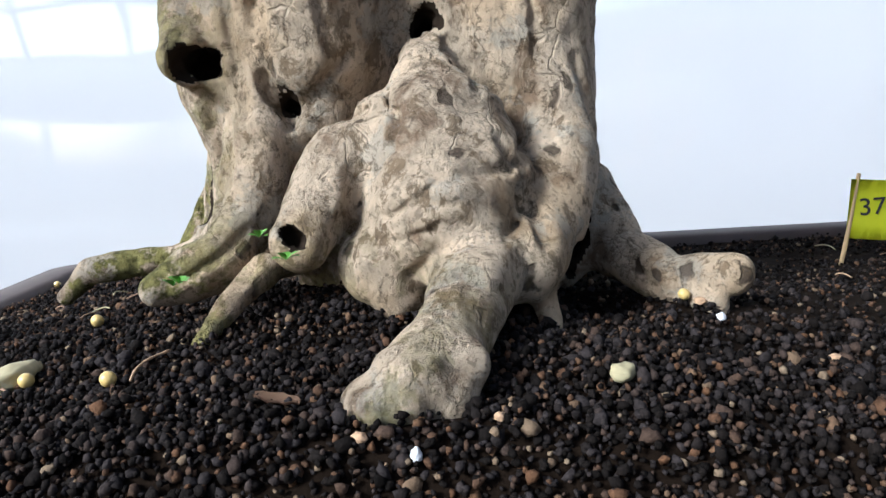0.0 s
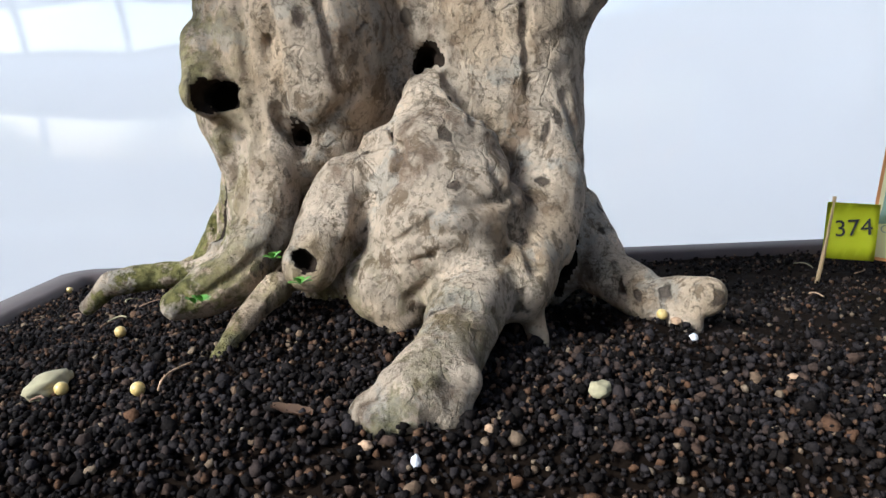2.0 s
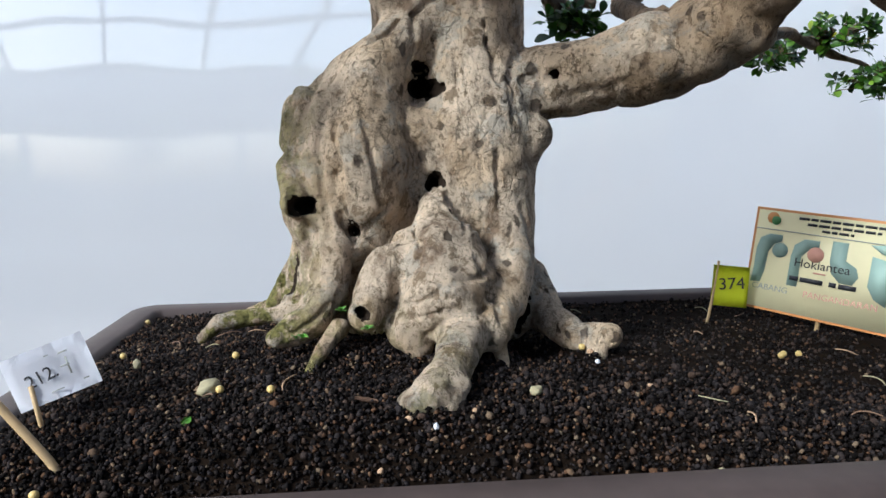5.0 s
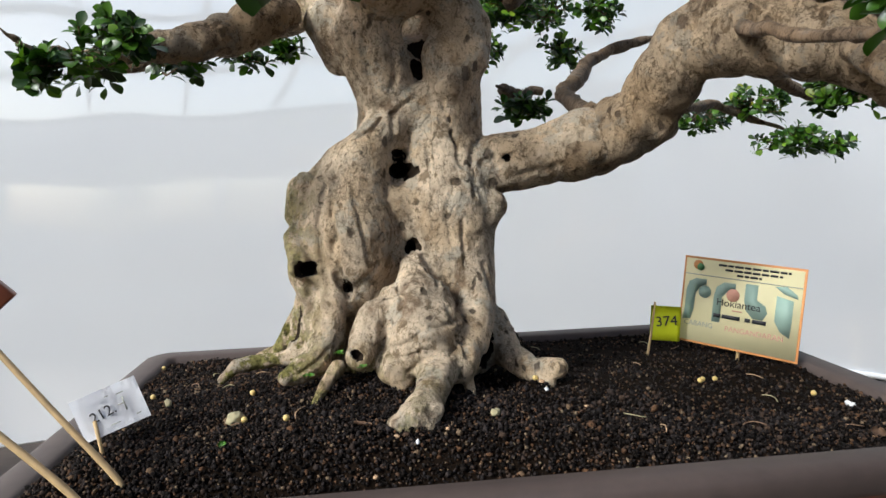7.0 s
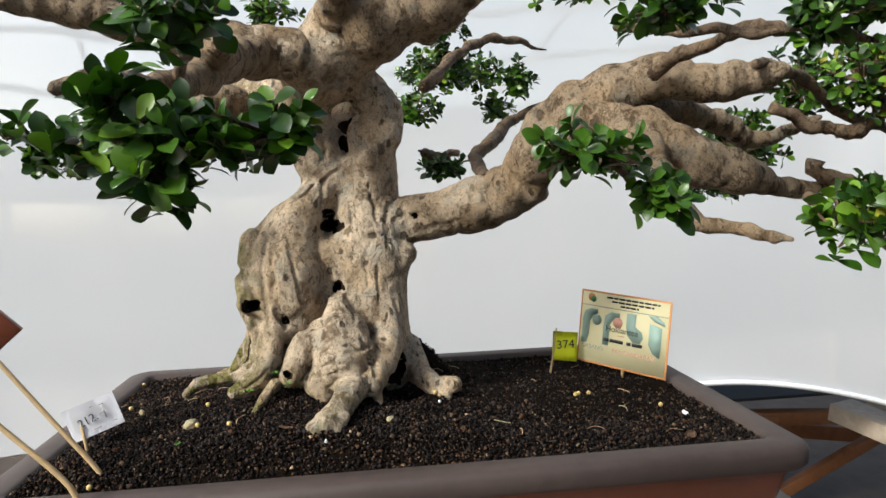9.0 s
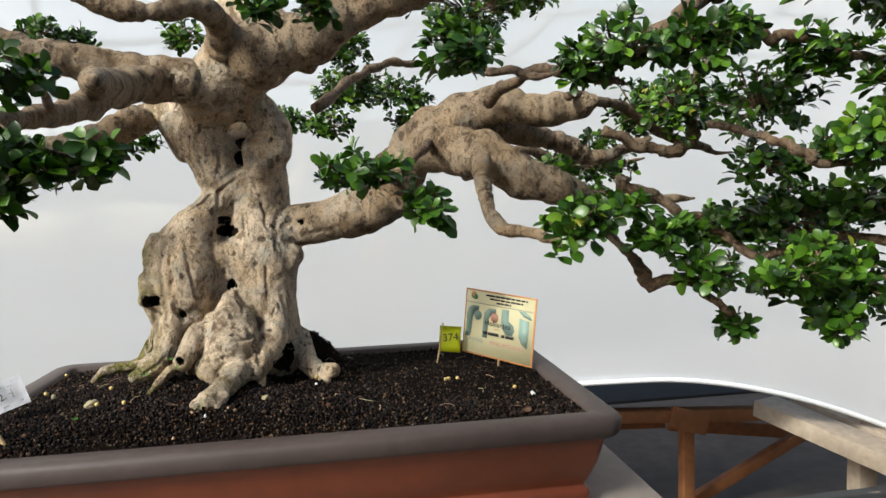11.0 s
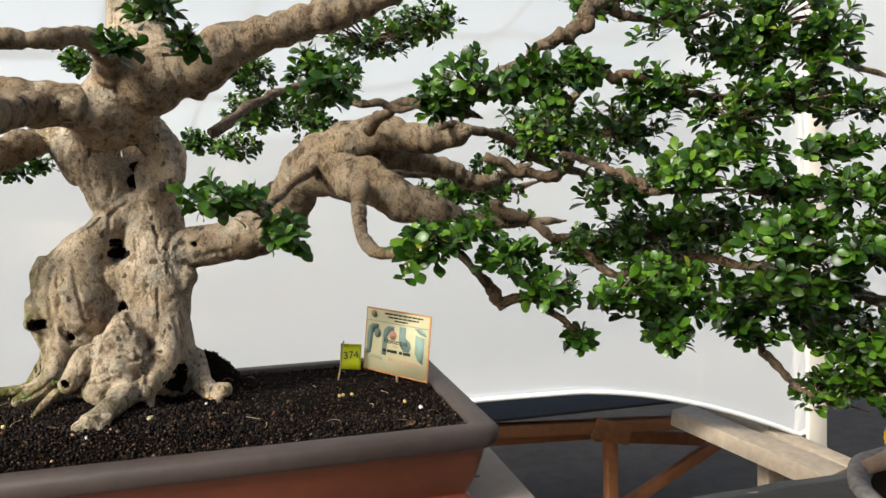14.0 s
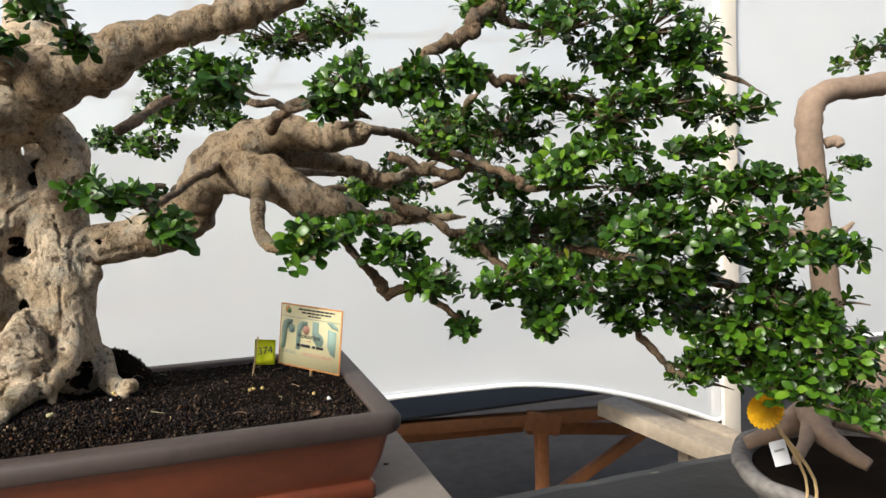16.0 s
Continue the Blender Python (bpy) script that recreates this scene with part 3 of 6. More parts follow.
def grit(spots, sizes, seed, name, label):
    rng = np.random.default_rng(seed)
    n = len(spots)
    q = rng.normal(size=(n, 4))
    q /= np.linalg.norm(q, axis=1)[:, None]
    w, x, y, z = q.T
    turn = np.stack([1 - 2 * (y * y + z * z), 2 * (x * y - z * w), 2 * (x * z + y * w), 2 * (x * y + z * w), 1 - 2 * (x * x + z * z), 2 * (y * z - x * w), 2 * (x * z - y * w), 2 * (y * z + x * w), 1 - 2 * (x * x + y * y)], -1).reshape(n, 3, 3)
    shape = ICO_V[None] * rng.uniform(0.55, 1.35, (n, 12, 1)) * rng.uniform(0.65, 1.25, (n, 1, 3))
    v = np.einsum("nij,nkj->nki", turn, shape) * sizes[:, None, None] + spots[:, None, :]
    f = (ICO_F[None] + 12 * np.arange(n)[:, None, None]).reshape(-1, 3)
    me = bpy.data.meshes.new(name)
    me.vertices.add(n * 12)
    me.vertices.foreach_set("co", v.ravel())
    me.loops.add(f.size)
    me.loops.foreach_set("vertex_index", f.ravel().astype(np.int32))
    me.polygons.add(len(f))
    me.polygons.foreach_set("loop_start", np.arange(0, f.size, 3, dtype=np.int32))
    me.update(calc_edges=True)
    ob = part(name, me, GRIT)
    return tagged(ob, label, "gravel", kind="stuff")


rng = np.random.default_rng(4)
step = 0.00185
gx, gy = np.meshgrid(np.arange(X0 + 0.026, X1 - 0.026, step), np.arange(Y0 + 0.026, Y1 - 0.026, step), indexing="ij")
gx = gx.ravel() + rng.uniform(-0.5, 0.5, gx.size) * step
gy = gy.ravel() + rng.uniform(-0.5, 0.5, gy.size) * step
extra = 13000
gx = np.concatenate([gx, rng.uniform(X0 + 0.027, X1 - 0.027, extra)])
gy = np.concatenate([gy, rng.uniform(Y0 + 0.026, Y1 - 0.027, extra // 2), rng.uniform(Y0 + 0.0255, Y0 + 0.075, extra - extra // 2)])
sizes = np.clip(rng.lognormal(math.log(0.00086), 0.34, gx.size), 0.0005, 0.0024)
lift = np.where(np.arange(gx.size) < gx.size - extra, rng.uniform(-0.0010, 0.0008, gx.size), rng.uniform(0.0004, 0.0022, gx.size))
bare = np.array([noise.noise((a * 24, b * 24, 5)) for a, b in zip(gx, gy)]) * 0.35
# grit thins out towards the right rear, baring the darker soil
thinned = np.clip((gx - 0.07) / 0.05, 0, 1) * np.clip((gy + 0.14) / 0.05, 0, 1)
keep = rng.uniform(0, 1, gx.size) > np.clip(thinned * (0.72 + bare), 0, 0.93)
gx, gy, sizes, lift = gx[keep], gy[keep], sizes[keep], lift[keep]
gz = np.array([soil_height(a, b) for a, b in zip(gx, gy)]) + lift
grit(np.stack([gx, gy, gz], -1), sizes, 7, "grit", "black and brown volcanic grit covering the soil")

# ---- the bonsai ----
tree = thing("bonsai_tree", (0.04, -0.04, 0.15), "old pale-barked bonsai tree with gnarled trunk and glossy green leaves", "bonsai tree")
masses, pits = [], []


def mass(chain, k):
    masses.append((chain, k))


cracks = []


def crack(chain):
    cracks.append(chain)


def pit(a, b, r):
    pits.append((a, b, r))


def trunk_form():
    mass([(-0.007, -0.04, 0.183, 0.0202), (-0.007, -0.043, 0.213, 0.022), (-0.01, -0.046, 0.237, 0.0266), (-0.003, -0.042, 0.277, 0.0294), (0.01, -0.034, 0.303, 0.022)], 0.008)
    mass([(0.084, -0.035, 0.179, 0.029), (0.081, -0.042, 0.232, 0.0267), (0.083, -0.036, 0.279, 0.0274), (0.081, -0.024, 0.323, 0.0242), (0.084, -0.03, 0.354, 0.0201), (0.083, -0.035, 0.38, 0.0204)], 0.008)
    mass([(0.034, -0.01, 0.159, 0.0411), (0.036, -0.008, 0.23, 0.0432), (0.039, -0.002, 0.283, 0.0378), (0.048, 0.005, 0.337, 0.0302), (0.046, 0.003, 0.371, 0.0306)], 0.008)
    mass([(0.036, 0.03, 0.17, 0.0509), (0.042, 0.035, 0.28, 0.0397), (0.05, 0.03, 0.352, 0.0305)], 0.012)
    mass([(0.03, -0.1, 0.181, 0.0106), (0.037, -0.1, 0.17, 0.0082)], 0.0028)
    mass([(0.075, -0.085, 0.184, 0.0138)], 0.0032)
    mass([(0.06, -0.108, 0.178, 0.013), (0.052, -0.132, 0.17, 0.0098), (0.041, -0.152, 0.164, 0.0103)], 0.0028)
    mass([(0.034, -0.155, 0.16, 0.0075)], 0.0028)
    mass([(0.048, -0.152, 0.161, 0.0076)], 0.0028)
    mass([(0.03, -0.152, 0.16, 0.0049)], 0.004)
    mass([(0.053, -0.15, 0.167, 0.0049)], 0.004)
    mass([(0.029, -0.1, 0.176, 0.0075)], 0.0035)
    mass([(0.023, -0.084, 0.207, 0.0123), (0.014, -0.097, 0.194, 0.0113), (0.011, -0.103, 0.188, 0.0096)], 0.0028)
    mass([(0.034, -0.078, 0.218, 0.0082)], 0.0028)
    mass([(-0.005, -0.062, 0.223, 0.0115), (-0.009, -0.07, 0.194, 0.012), (-0.018, -0.08, 0.18, 0.0098), (-0.036, -0.09, 0.173, 0.0054)], 0.005)
    mass([(-0.023, -0.045, 0.176, 0.0064), (-0.051, -0.045, 0.174, 0.005), (-0.074, -0.05, 0.172, 0.0042), (-0.084, -0.05, 0.163, 0.0028)], 0.0032)
    mass([(-0.003, -0.088, 0.177, 0.0051), (-0.009, -0.1, 0.172, 0.0043), (-0.018, -0.115, 0.161, 0.0027)], 0.0028)
    mass([(0.107, -0.032, 0.187, 0.0135), (0.116, -0.05, 0.169, 0.0102), (0.129, -0.07, 0.162, 0.0087), (0.143, -0.082, 0.166, 0.0071)], 0.005)
    mass([(0.129, -0.07, 0.162, 0.0069), (0.136, -0.085, 0.157, 0.0047)], 0.0028)
    mass([(0.078, -0.098, 0.169, 0.0038), (0.08, -0.113, 0.16, 0.0022)], 0.0028)
    mass([(-0.025, -0.005, 0.204, 0.0124), (-0.037, 0.0, 0.179, 0.0102), (-0.051, -0.005, 0.169, 0.0066), (-0.064, -0.005, 0.165, 0.0047)], 0.0032)
    mass([(-0.025, -0.07, 0.241, 0.0092), (-0.03, -0.055, 0.26, 0.0074)], 0.0028)
    mass([(-0.026, -0.03, 0.291, 0.0086), (-0.03, -0.035, 0.273, 0.0078)], 0.0045)
    mass([(-0.001, -0.062, 0.28, 0.01), (0.012, -0.05, 0.312, 0.0102), (0.04, -0.036, 0.335, 0.0113), (0.065, -0.034, 0.352, 0.0127)], 0.0032)
    mass([(-0.004, -0.02, 0.408, 0.0144), (0.005, -0.02, 0.38, 0.0097)], 0.0028)
    mass([(0.025, -0.03, 0.398, 0.0244), (0.036, -0.025, 0.359, 0.0221)], 0.005)
    mass([(0.08, -0.042, 0.36, 0.0149), (0.094, -0.036, 0.38, 0.0167), (0.094, -0.035, 0.4, 0.0182), (0.081, -0.035, 0.419, 0.0181)], 0.0032)
    mass([(0.067, 0.022, 0.386, 0.023), (0.064, 0.02, 0.425, 0.0263)], 0.008)
    mass([(0.061, 0.0, 0.388, 0.0127)], 0.008)
    mass([(0.04, -0.05, 0.433, 0.0311), (0.064, -0.06, 0.457, 0.0349), (0.097, -0.07, 0.475, 0.0314), (0.076, -0.06, 0.504, 0.029), (0.073, -0.05, 0.554, 0.024)], 0.012)
    mass([(0.114, -0.035, 0.305, 0.0211), (0.146, -0.042, 0.309, 0.0214), (0.173, -0.055, 0.32, 0.0209)], 0.006)
    mass([(0.064, -0.062, 0.449, 0.0253), (0.03, -0.075, 0.439, 0.0216), (-0.002, -0.085, 0.443, 0.018)], 0.01)
    mass([(0.012, -0.01, 0.426, 0.0147), (-0.031, 0.03, 0.428, 0.0149)], 0.008)
    # broad front faces either side of the groove, and the bridge across it
    mass([(0.014, -0.048, 0.222, 0.022), (0.013, -0.050, 0.262, 0.0265), (0.017, -0.042, 0.298, 0.020), (0.034, -0.034, 0.328, 0.015)], 0.010)
    mass([(0.064, -0.045, 0.222, 0.022), (0.065, -0.043, 0.262, 0.0225), (0.066, -0.034, 0.300, 0.019), (0.072, -0.030, 0.335, 0.019)], 0.010)
    mass([(0.041, -0.048, 0.274, 0.014), (0.046, -0.046, 0.262, 0.012)], 0.009)
    mass([(0.012, -0.066, 0.240, 0.009), (0.010, -0.068, 0.268, 0.0085), (0.012, -0.058, 0.296, 0.008)], 0.010)
    # belly with its neck leaning in, and the smooth buttress beside it
    mass([(0.049, -0.066, 0.236, 0.0095), (0.049, -0.082, 0.217, 0.0165), (0.049, -0.092, 0.193, 0.0232)], 0.004)
    mass([(0.059, -0.079, 0.218, 0.0130), (0.061, -0.088, 0.200, 0.0170)], 0.004)
    mass([(0.088, -0.050, 0.228, 0.0190), (0.089, -0.067, 0.205, 0.0148), (0.083, -0.084, 0.187, 0.0118), (0.073, -0.103, 0.178, 0.0110)], 0.003)
    mass([(0.1065, -0.047, 0.2755, 0.0108), (0.100, -0.042, 0.262, 0.0085)], 0.006)
    # rugged mossy root column behind the flank
    mass([(-0.020, -0.032, 0.226, 0.010), (-0.028, -0.026, 0.204, 0.009), (-0.034, -0.022, 0.178, 0.009)], 0.0025)
    mass([(-0.030, -0.012, 0.205, 0.0075), (-0.040, -0.014, 0.188, 0.0065), (-0.050, -0.018, 0.170, 0.0055)], 0.0025)
    mass([(-0.024, -0.044, 0.213, 0.0055), (-0.029, -0.040, 0.193, 0.0055), (-0.040, -0.040, 0.172, 0.004)], 0.0025)
    mass([(-0.021, -0.050, 0.296, 0.006), (-0.027, -0.050, 0.284, 0.0062), (-0.026, -0.052, 0.268, 0.006)], 0.0028)
    pit((-0.0201, -0.0840, 0.2395), (-0.0212, -0.0600, 0.2385), 0.0066)
    pit((0.0040, -0.0860, 0.2275), (0.0055, -0.0610, 0.2250), 0.0045)
    pit((0.0445, -0.0600, 0.3010), (0.0460, -0.0160, 0.3040), 0.0085)
    pit((0.0420, -0.0640, 0.3100), (0.0440, -0.0300, 0.3110), 0.0050)
    pit((0.0470, -0.0720, 0.2535), (0.0515, -0.0400, 0.2465), 0.0052)
    # cave between the roots; its near-black walls stand in for shade
    pit((0.0945, -0.0900, 0.1690), (0.0965, -0.0450, 0.1715), 0.0108)
    pit((0.0980, -0.0800, 0.1810), (0.0990, -0.0460, 0.1830), 0.0062)
    pit((0.1200, -0.0590, 0.2835), (0.1560, -0.0660, 0.2890), 0.0062)
    pit((0.1130, -0.0640, 0.3070), (0.1190, -0.0500, 0.3090), 0.0030)
    pit((-0.0304, -0.0440, 0.2092), (-0.0351, -0.0400, 0.1865), 0.0035)
    pit((0.0096, -0.1135, 0.1911), (0.0094, -0.1054, 0.1891), 0.0040)
    pit((0.0635, -0.0195, 0.387), (0.0646, -0.0078, 0.3893), 0.0086)
    pit((0.0595, -0.0271, 0.3726), (0.0602, -0.0185, 0.3741), 0.0067)
    # creases scored into the front, each row x, z and width
    crack([(0.0401, None, 0.3369, 0.0014), (0.04, None, 0.3315, 0.0023), (0.04, None, 0.326, 0.0026), (0.0385, None, 0.3197, 0.0023), (0.0369, None, 0.3134, 0.0014)])
    crack([(0.039, None, 0.2708, 0.0014), (0.0407, None, 0.2657, 0.002), (0.0423, None, 0.2606, 0.0024), (0.0454, None, 0.253, 0.0026), (0.0485, None, 0.2453, 0.0024), (0.0537, None, 0.2413, 0.002), (0.0588, None, 0.2372, 0.0014)])
    crack([(0.0352, None, 0.222, 0.0009), (0.0359, None, 0.2258, 0.0011), (0.0367, None, 0.2295, 0.0013), (0.0394, None, 0.2326, 0.0015), (0.0422, None, 0.2357, 0.0016), (0.0467, None, 0.2374, 0.0016), (0.0513, None, 0.2391, 0.0016), (0.0563, None, 0.2362, 0.0015), (0.0614, None, 0.2333, 0.0013), (0.0669, None, 0.2281, 0.0011), (0.0725, None, 0.2228, 0.0009)])
    crack([(0.0774, None, 0.2198, 0.0015), (0.0763, None, 0.2141, 0.0022), (0.0751, None, 0.2084, 0.0026), (0.0755, None, 0.2025, 0.0028), (0.0759, None, 0.1967, 0.0026), (0.0769, None, 0.1908, 0.0022), (0.0779, None, 0.1849, 0.0015)])
    crack([(0.0833, None, 0.2654, 0.0006), (0.0835, None, 0.2588, 0.001), (0.0837, None, 0.2521, 0.0011), (0.0839, None, 0.2445, 0.001), (0.084, None, 0.2368, 0.0006)])
    crack([(0.0971, None, 0.2362, 0.0011), (0.0996, None, 0.2265, 0.0016), (0.1021, None, 0.2167, 0.0019), (0.1044, None, 0.2087, 0.002), (0.1068, None, 0.2008, 0.0019), (0.1106, None, 0.1927, 0.0016), (0.1143, None, 0.1846, 0.0011)])
    crack([(-0.0055, None, 0.2945, 0.0011), (-0.009, None, 0.2818, 0.0016), (-0.0125, None, 0.2691, 0.0019), (-0.0116, None, 0.2589, 0.002), (-0.0106, None, 0.2486, 0.0019), (-0.009, None, 0.2364, 0.0016), (-0.0074, None, 0.2242, 0.0011)])
    crack([(0.0104, None, 0.2922, 0.0008), (0.0131, None, 0.2792, 0.0012), (0.0158, None, 0.2661, 0.0014), (0.018, None, 0.253, 0.0012), (0.0203, None, 0.2398, 0.0008)])
    crack([(0.0251, None, 0.2403, 0.0011), (0.0197, None, 0.2349, 0.0017), (0.0142, None, 0.2295, 0.002), (0.01, None, 0.2252, 0.0017), (0.0057, None, 0.2208, 0.0011)])
    crack([(-0.0007, None, 0.3035, 0.0007), (-0.0022, None, 0.2926, 0.001), (-0.0036, None, 0.2816, 0.0012), (-0.0015, None, 0.2687, 0.0013), (0.0007, None, 0.2556, 0.0012), (0.0001, None, 0.2444, 0.001), (-0.0004, None, 0.2332, 0.0007)])
    crack([(0.0358, None, 0.3024, 0.0009), (0.0347, None, 0.2932, 0.0014), (0.0336, None, 0.284, 0.0016), (0.0358, None, 0.2747, 0.0014), (0.038, None, 0.2653, 0.0009)])
    crack([(0.0962, None, 0.3193, 0.001), (0.0937, None, 0.31, 0.0016), (0.0912, None, 0.3008, 0.0018), (0.0922, None, 0.2914, 0.0016), (0.0933, None, 0.282, 0.001)])
    crack([(0.0623, None, 0.3182, 0.0006), (0.0637, None, 0.3044, 0.0009), (0.0651, None, 0.2904, 0.001), (0.0639, None, 0.2811, 0.0009), (0.0626, None, 0.2718, 0.0006)])
    crack([(0.0783, None, 0.29, 0.0007), (0.0752, None, 0.2808, 0.001), (0.0721, None, 0.2715, 0.0012), (0.0737, None, 0.262, 0.001), (0.0753, None, 0.2525, 0.0007)])
    crack([(-0.0113, None, 0.3092, 0.0012), (-0.0144, None, 0.3011, 0.0019), (-0.0175, None, 0.293, 0.0022), (-0.0206, None, 0.284, 0.0019), (-0.0238, None, 0.275, 0.0012)])
    crack([(0.0353, None, 0.1932, 0.0004), (0.043, None, 0.1986, 0.0006), (0.0508, None, 0.2039, 0.0007), (0.0604, None, 0.2043, 0.0006), (0.07, None, 0.2048, 0.0004)])
    crack([(0.0312, None, 0.1857, 0.0004), (0.0408, None, 0.189, 0.0006), (0.0504, None, 0.1923, 0.0007), (0.0618, None, 0.1897, 0.0006), (0.0733, None, 0.1871, 0.0004)])
    crack([(-0.0209, None, 0.2282, 0.004), (-0.0196, None, 0.2165, 0.004), (-0.0205, None, 0.2049, 0.004), (-0.0236, None, 0.1893, 0.004)])
    crack([(-0.0277, None, 0.2131, 0.0026), (-0.0298, None, 0.2015, 0.0026), (-0.0335, None, 0.188, 0.0026)])
    crack([(-0.0356, None, 0.2057, 0.0022), (-0.0389, None, 0.1942, 0.0022), (-0.0419, None, 0.1865, 0.0022)])
    crack([(-0.0016, -0.0713, 0.2339, 0.0025), (0.0001, -0.0695, 0.228, 0.0037), (0.005, -0.0669, 0.222, 0.0026)])
    crack([(0.0551, -0.0648, 0.2426, 0.003), (0.0603, -0.0722, 0.2409, 0.0018)])
    crack([(0.0999, -0.0509, 0.3049, 0.0019), (0.1062, -0.0526, 0.3067, 0.0031), (0.1106, -0.0536, 0.3073, 0.0035), (0.1162, -0.0552, 0.308, 0.0031), (0.1211, -0.0568, 0.3101, 0.0019)])
    crack([(0.0256, -0.0977, 0.2053, 0.0019), (0.0259, -0.0988, 0.1982, 0.003), (0.025, -0.0996, 0.1943, 0.003), (0.0227, -0.1031, 0.1913, 0.0019)])
    crack([(0.077, -0.0764, 0.2131, 0.0018), (0.0753, -0.0826, 0.2079, 0.0027), (0.076, -0.0845, 0.1986, 0.0018)])
    crack([(0.1108, -0.0542, 0.3037, 0.0028), (0.1206, -0.0565, 0.3056, 0.0028)])
    crack([(0.0537, -0.0664, 0.2417, 0.0015), (0.056, -0.0745, 0.2384, 0.0017), (0.0582, -0.0771, 0.2357, 0.0018), (0.0615, -0.0788, 0.2334, 0.0017), (0.0625, -0.0844, 0.2299, 0.0016), (0.0641, -0.0923, 0.2268, 0.0014), (0.0676, -0.0907, 0.2249, 0.0011), (0.0689, -0.0918, 0.223, 0.0008)])
    crack([(0.0405, -0.05, 0.2366, 0.0009), (0.039, -0.0504, 0.2323, 0.0012), (0.0355, -0.0504, 0.2282, 0.0015), (0.0325, -0.0502, 0.2255, 0.0018)])
    crack([(0.0364, -0.0804, 0.2253, 0.0018), (0.0381, -0.0895, 0.2225, 0.0018), (0.0402, -0.095, 0.2203, 0.0018), (0.0399, -0.0979, 0.217, 0.0017), (0.0378, -0.0995, 0.2127, 0.0015), (0.0349, -0.1, 0.2088, 0.0013), (0.0333, -0.1003, 0.2061, 0.0011), (0.0299, -0.0968, 0.2033, 0.0008)])
    crack([(0.0295, -0.0964, 0.203, 0.0011), (0.0289, -0.0979, 0.2001, 0.0016), (0.0267, -0.0983, 0.1961, 0.002), (0.0245, -0.1007, 0.1937, 0.0023), (0.0251, -0.1002, 0.1911, 0.0024), (0.0243, -0.104, 0.1881, 0.0022), (0.0233, -0.1064, 0.1847, 0.002), (0.0238, -0.1078, 0.1823, 0.0016), (0.0229, -0.1074, 0.1795, 0.0011)])
    crack([(0.069, -0.0976, 0.2139, 0.001), (0.069, -0.0987, 0.2106, 0.0016), (0.0704, -0.0983, 0.2065, 0.0019), (0.0729, -0.094, 0.203, 0.0021), (0.0713, -0.0991, 0.1997, 0.0019), (0.0713, -0.1009, 0.1946, 0.0016), (0.0765, -0.0968, 0.1901, 0.001)])
    crack([(0.0403, -0.1086, 0.178, 0.0005), (0.044, -0.1119, 0.1805, 0.0007), (0.0467, -0.1144, 0.1835, 0.0009), (0.0488, -0.1153, 0.185, 0.001), (0.0524, -0.1173, 0.1862, 0.0011), (0.0556, -0.1179, 0.1871, 0.0011), (0.0583, -0.1173, 0.1878, 0.0011), (0.0626, -0.117, 0.1873, 0.001), (0.066, -0.1155, 0.1868, 0.0009), (0.0687, -0.1078, 0.1886, 0.0007), (0.0736, -0.0982, 0.1896, 0.0005)])
    crack([(0.0457, -0.1253, 0.1788, 0.0007), (0.0496, -0.1314, 0.1803, 0.0008), (0.0535, -0.1312, 0.1811, 0.0009), (0.0563, -0.1313, 0.1807, 0.0008), (0.0606, -0.1307, 0.1788, 0.0007), (0.065, -0.1271, 0.1759, 0.0004)])
    crack([(0.0384, -0.1556, 0.1733, 0.0004), (0.0415, -0.1564, 0.1734, 0.0006), (0.0434, -0.1556, 0.1733, 0.0007), (0.0465, -0.1529, 0.1736, 0.0008), (0.0499, -0.1505, 0.1734, 0.0008), (0.0517, -0.152, 0.1722, 0.0007), (0.0547, -0.152, 0.1713, 0.0006)])
    crack([(0.0042, -0.0694, 0.2187, 0.0006), (0.0087, -0.0603, 0.2182, 0.0009), (0.0119, -0.0556, 0.2184, 0.0011), (0.0158, -0.0491, 0.2168, 0.0012), (0.0214, -0.0486, 0.2165, 0.0012)])
    crack([(0.0261, -0.0788, 0.2208, 0.001), (0.0303, -0.084, 0.222, 0.0008), (0.0358, -0.0818, 0.2252, 0.0005)])
    crack([(-0.0144, -0.0745, 0.2391, 0.0011), (-0.0155, -0.0735, 0.2342, 0.0015), (-0.0149, -0.072, 0.2294, 0.0019), (-0.0148, -0.0698, 0.2258, 0.0023), (-0.016, -0.0684, 0.2225, 0.0025), (-0.0149, -0.0702, 0.2181, 0.0026), (-0.0141, -0.0724, 0.2147, 0.0026), (-0.015, -0.0729, 0.2121, 0.0025), (-0.0137, -0.0752, 0.2087, 0.0022), (-0.0149, -0.0766, 0.2037, 0.0019), (-0.0176, -0.0762, 0.1999, 0.0016), (-0.0178, -0.0789, 0.1969, 0.0011)])
    crack([(-0.0027, -0.0802, 0.193, 0.0008), (-0.0037, -0.0807, 0.1903, 0.0012), (-0.0052, -0.0816, 0.1864, 0.0014), (-0.0054, -0.0792, 0.1811, 0.0016)])
    crack([(-0.0047, -0.0916, 0.1808, 0.0014), (-0.0073, -0.0958, 0.1787, 0.0011), (-0.008, -0.1019, 0.1758, 0.0007)])
    crack([(0.1102, -0.0516, 0.183, 0.0015), (0.1078, -0.0528, 0.1806, 0.0022)])
    crack([(0.1151, -0.0641, 0.1692, 0.0013), (0.118, -0.0682, 0.1653, 0.002), (0.1201, -0.0714, 0.1628, 0.002), (0.1214, -0.0734, 0.1602, 0.0012)])
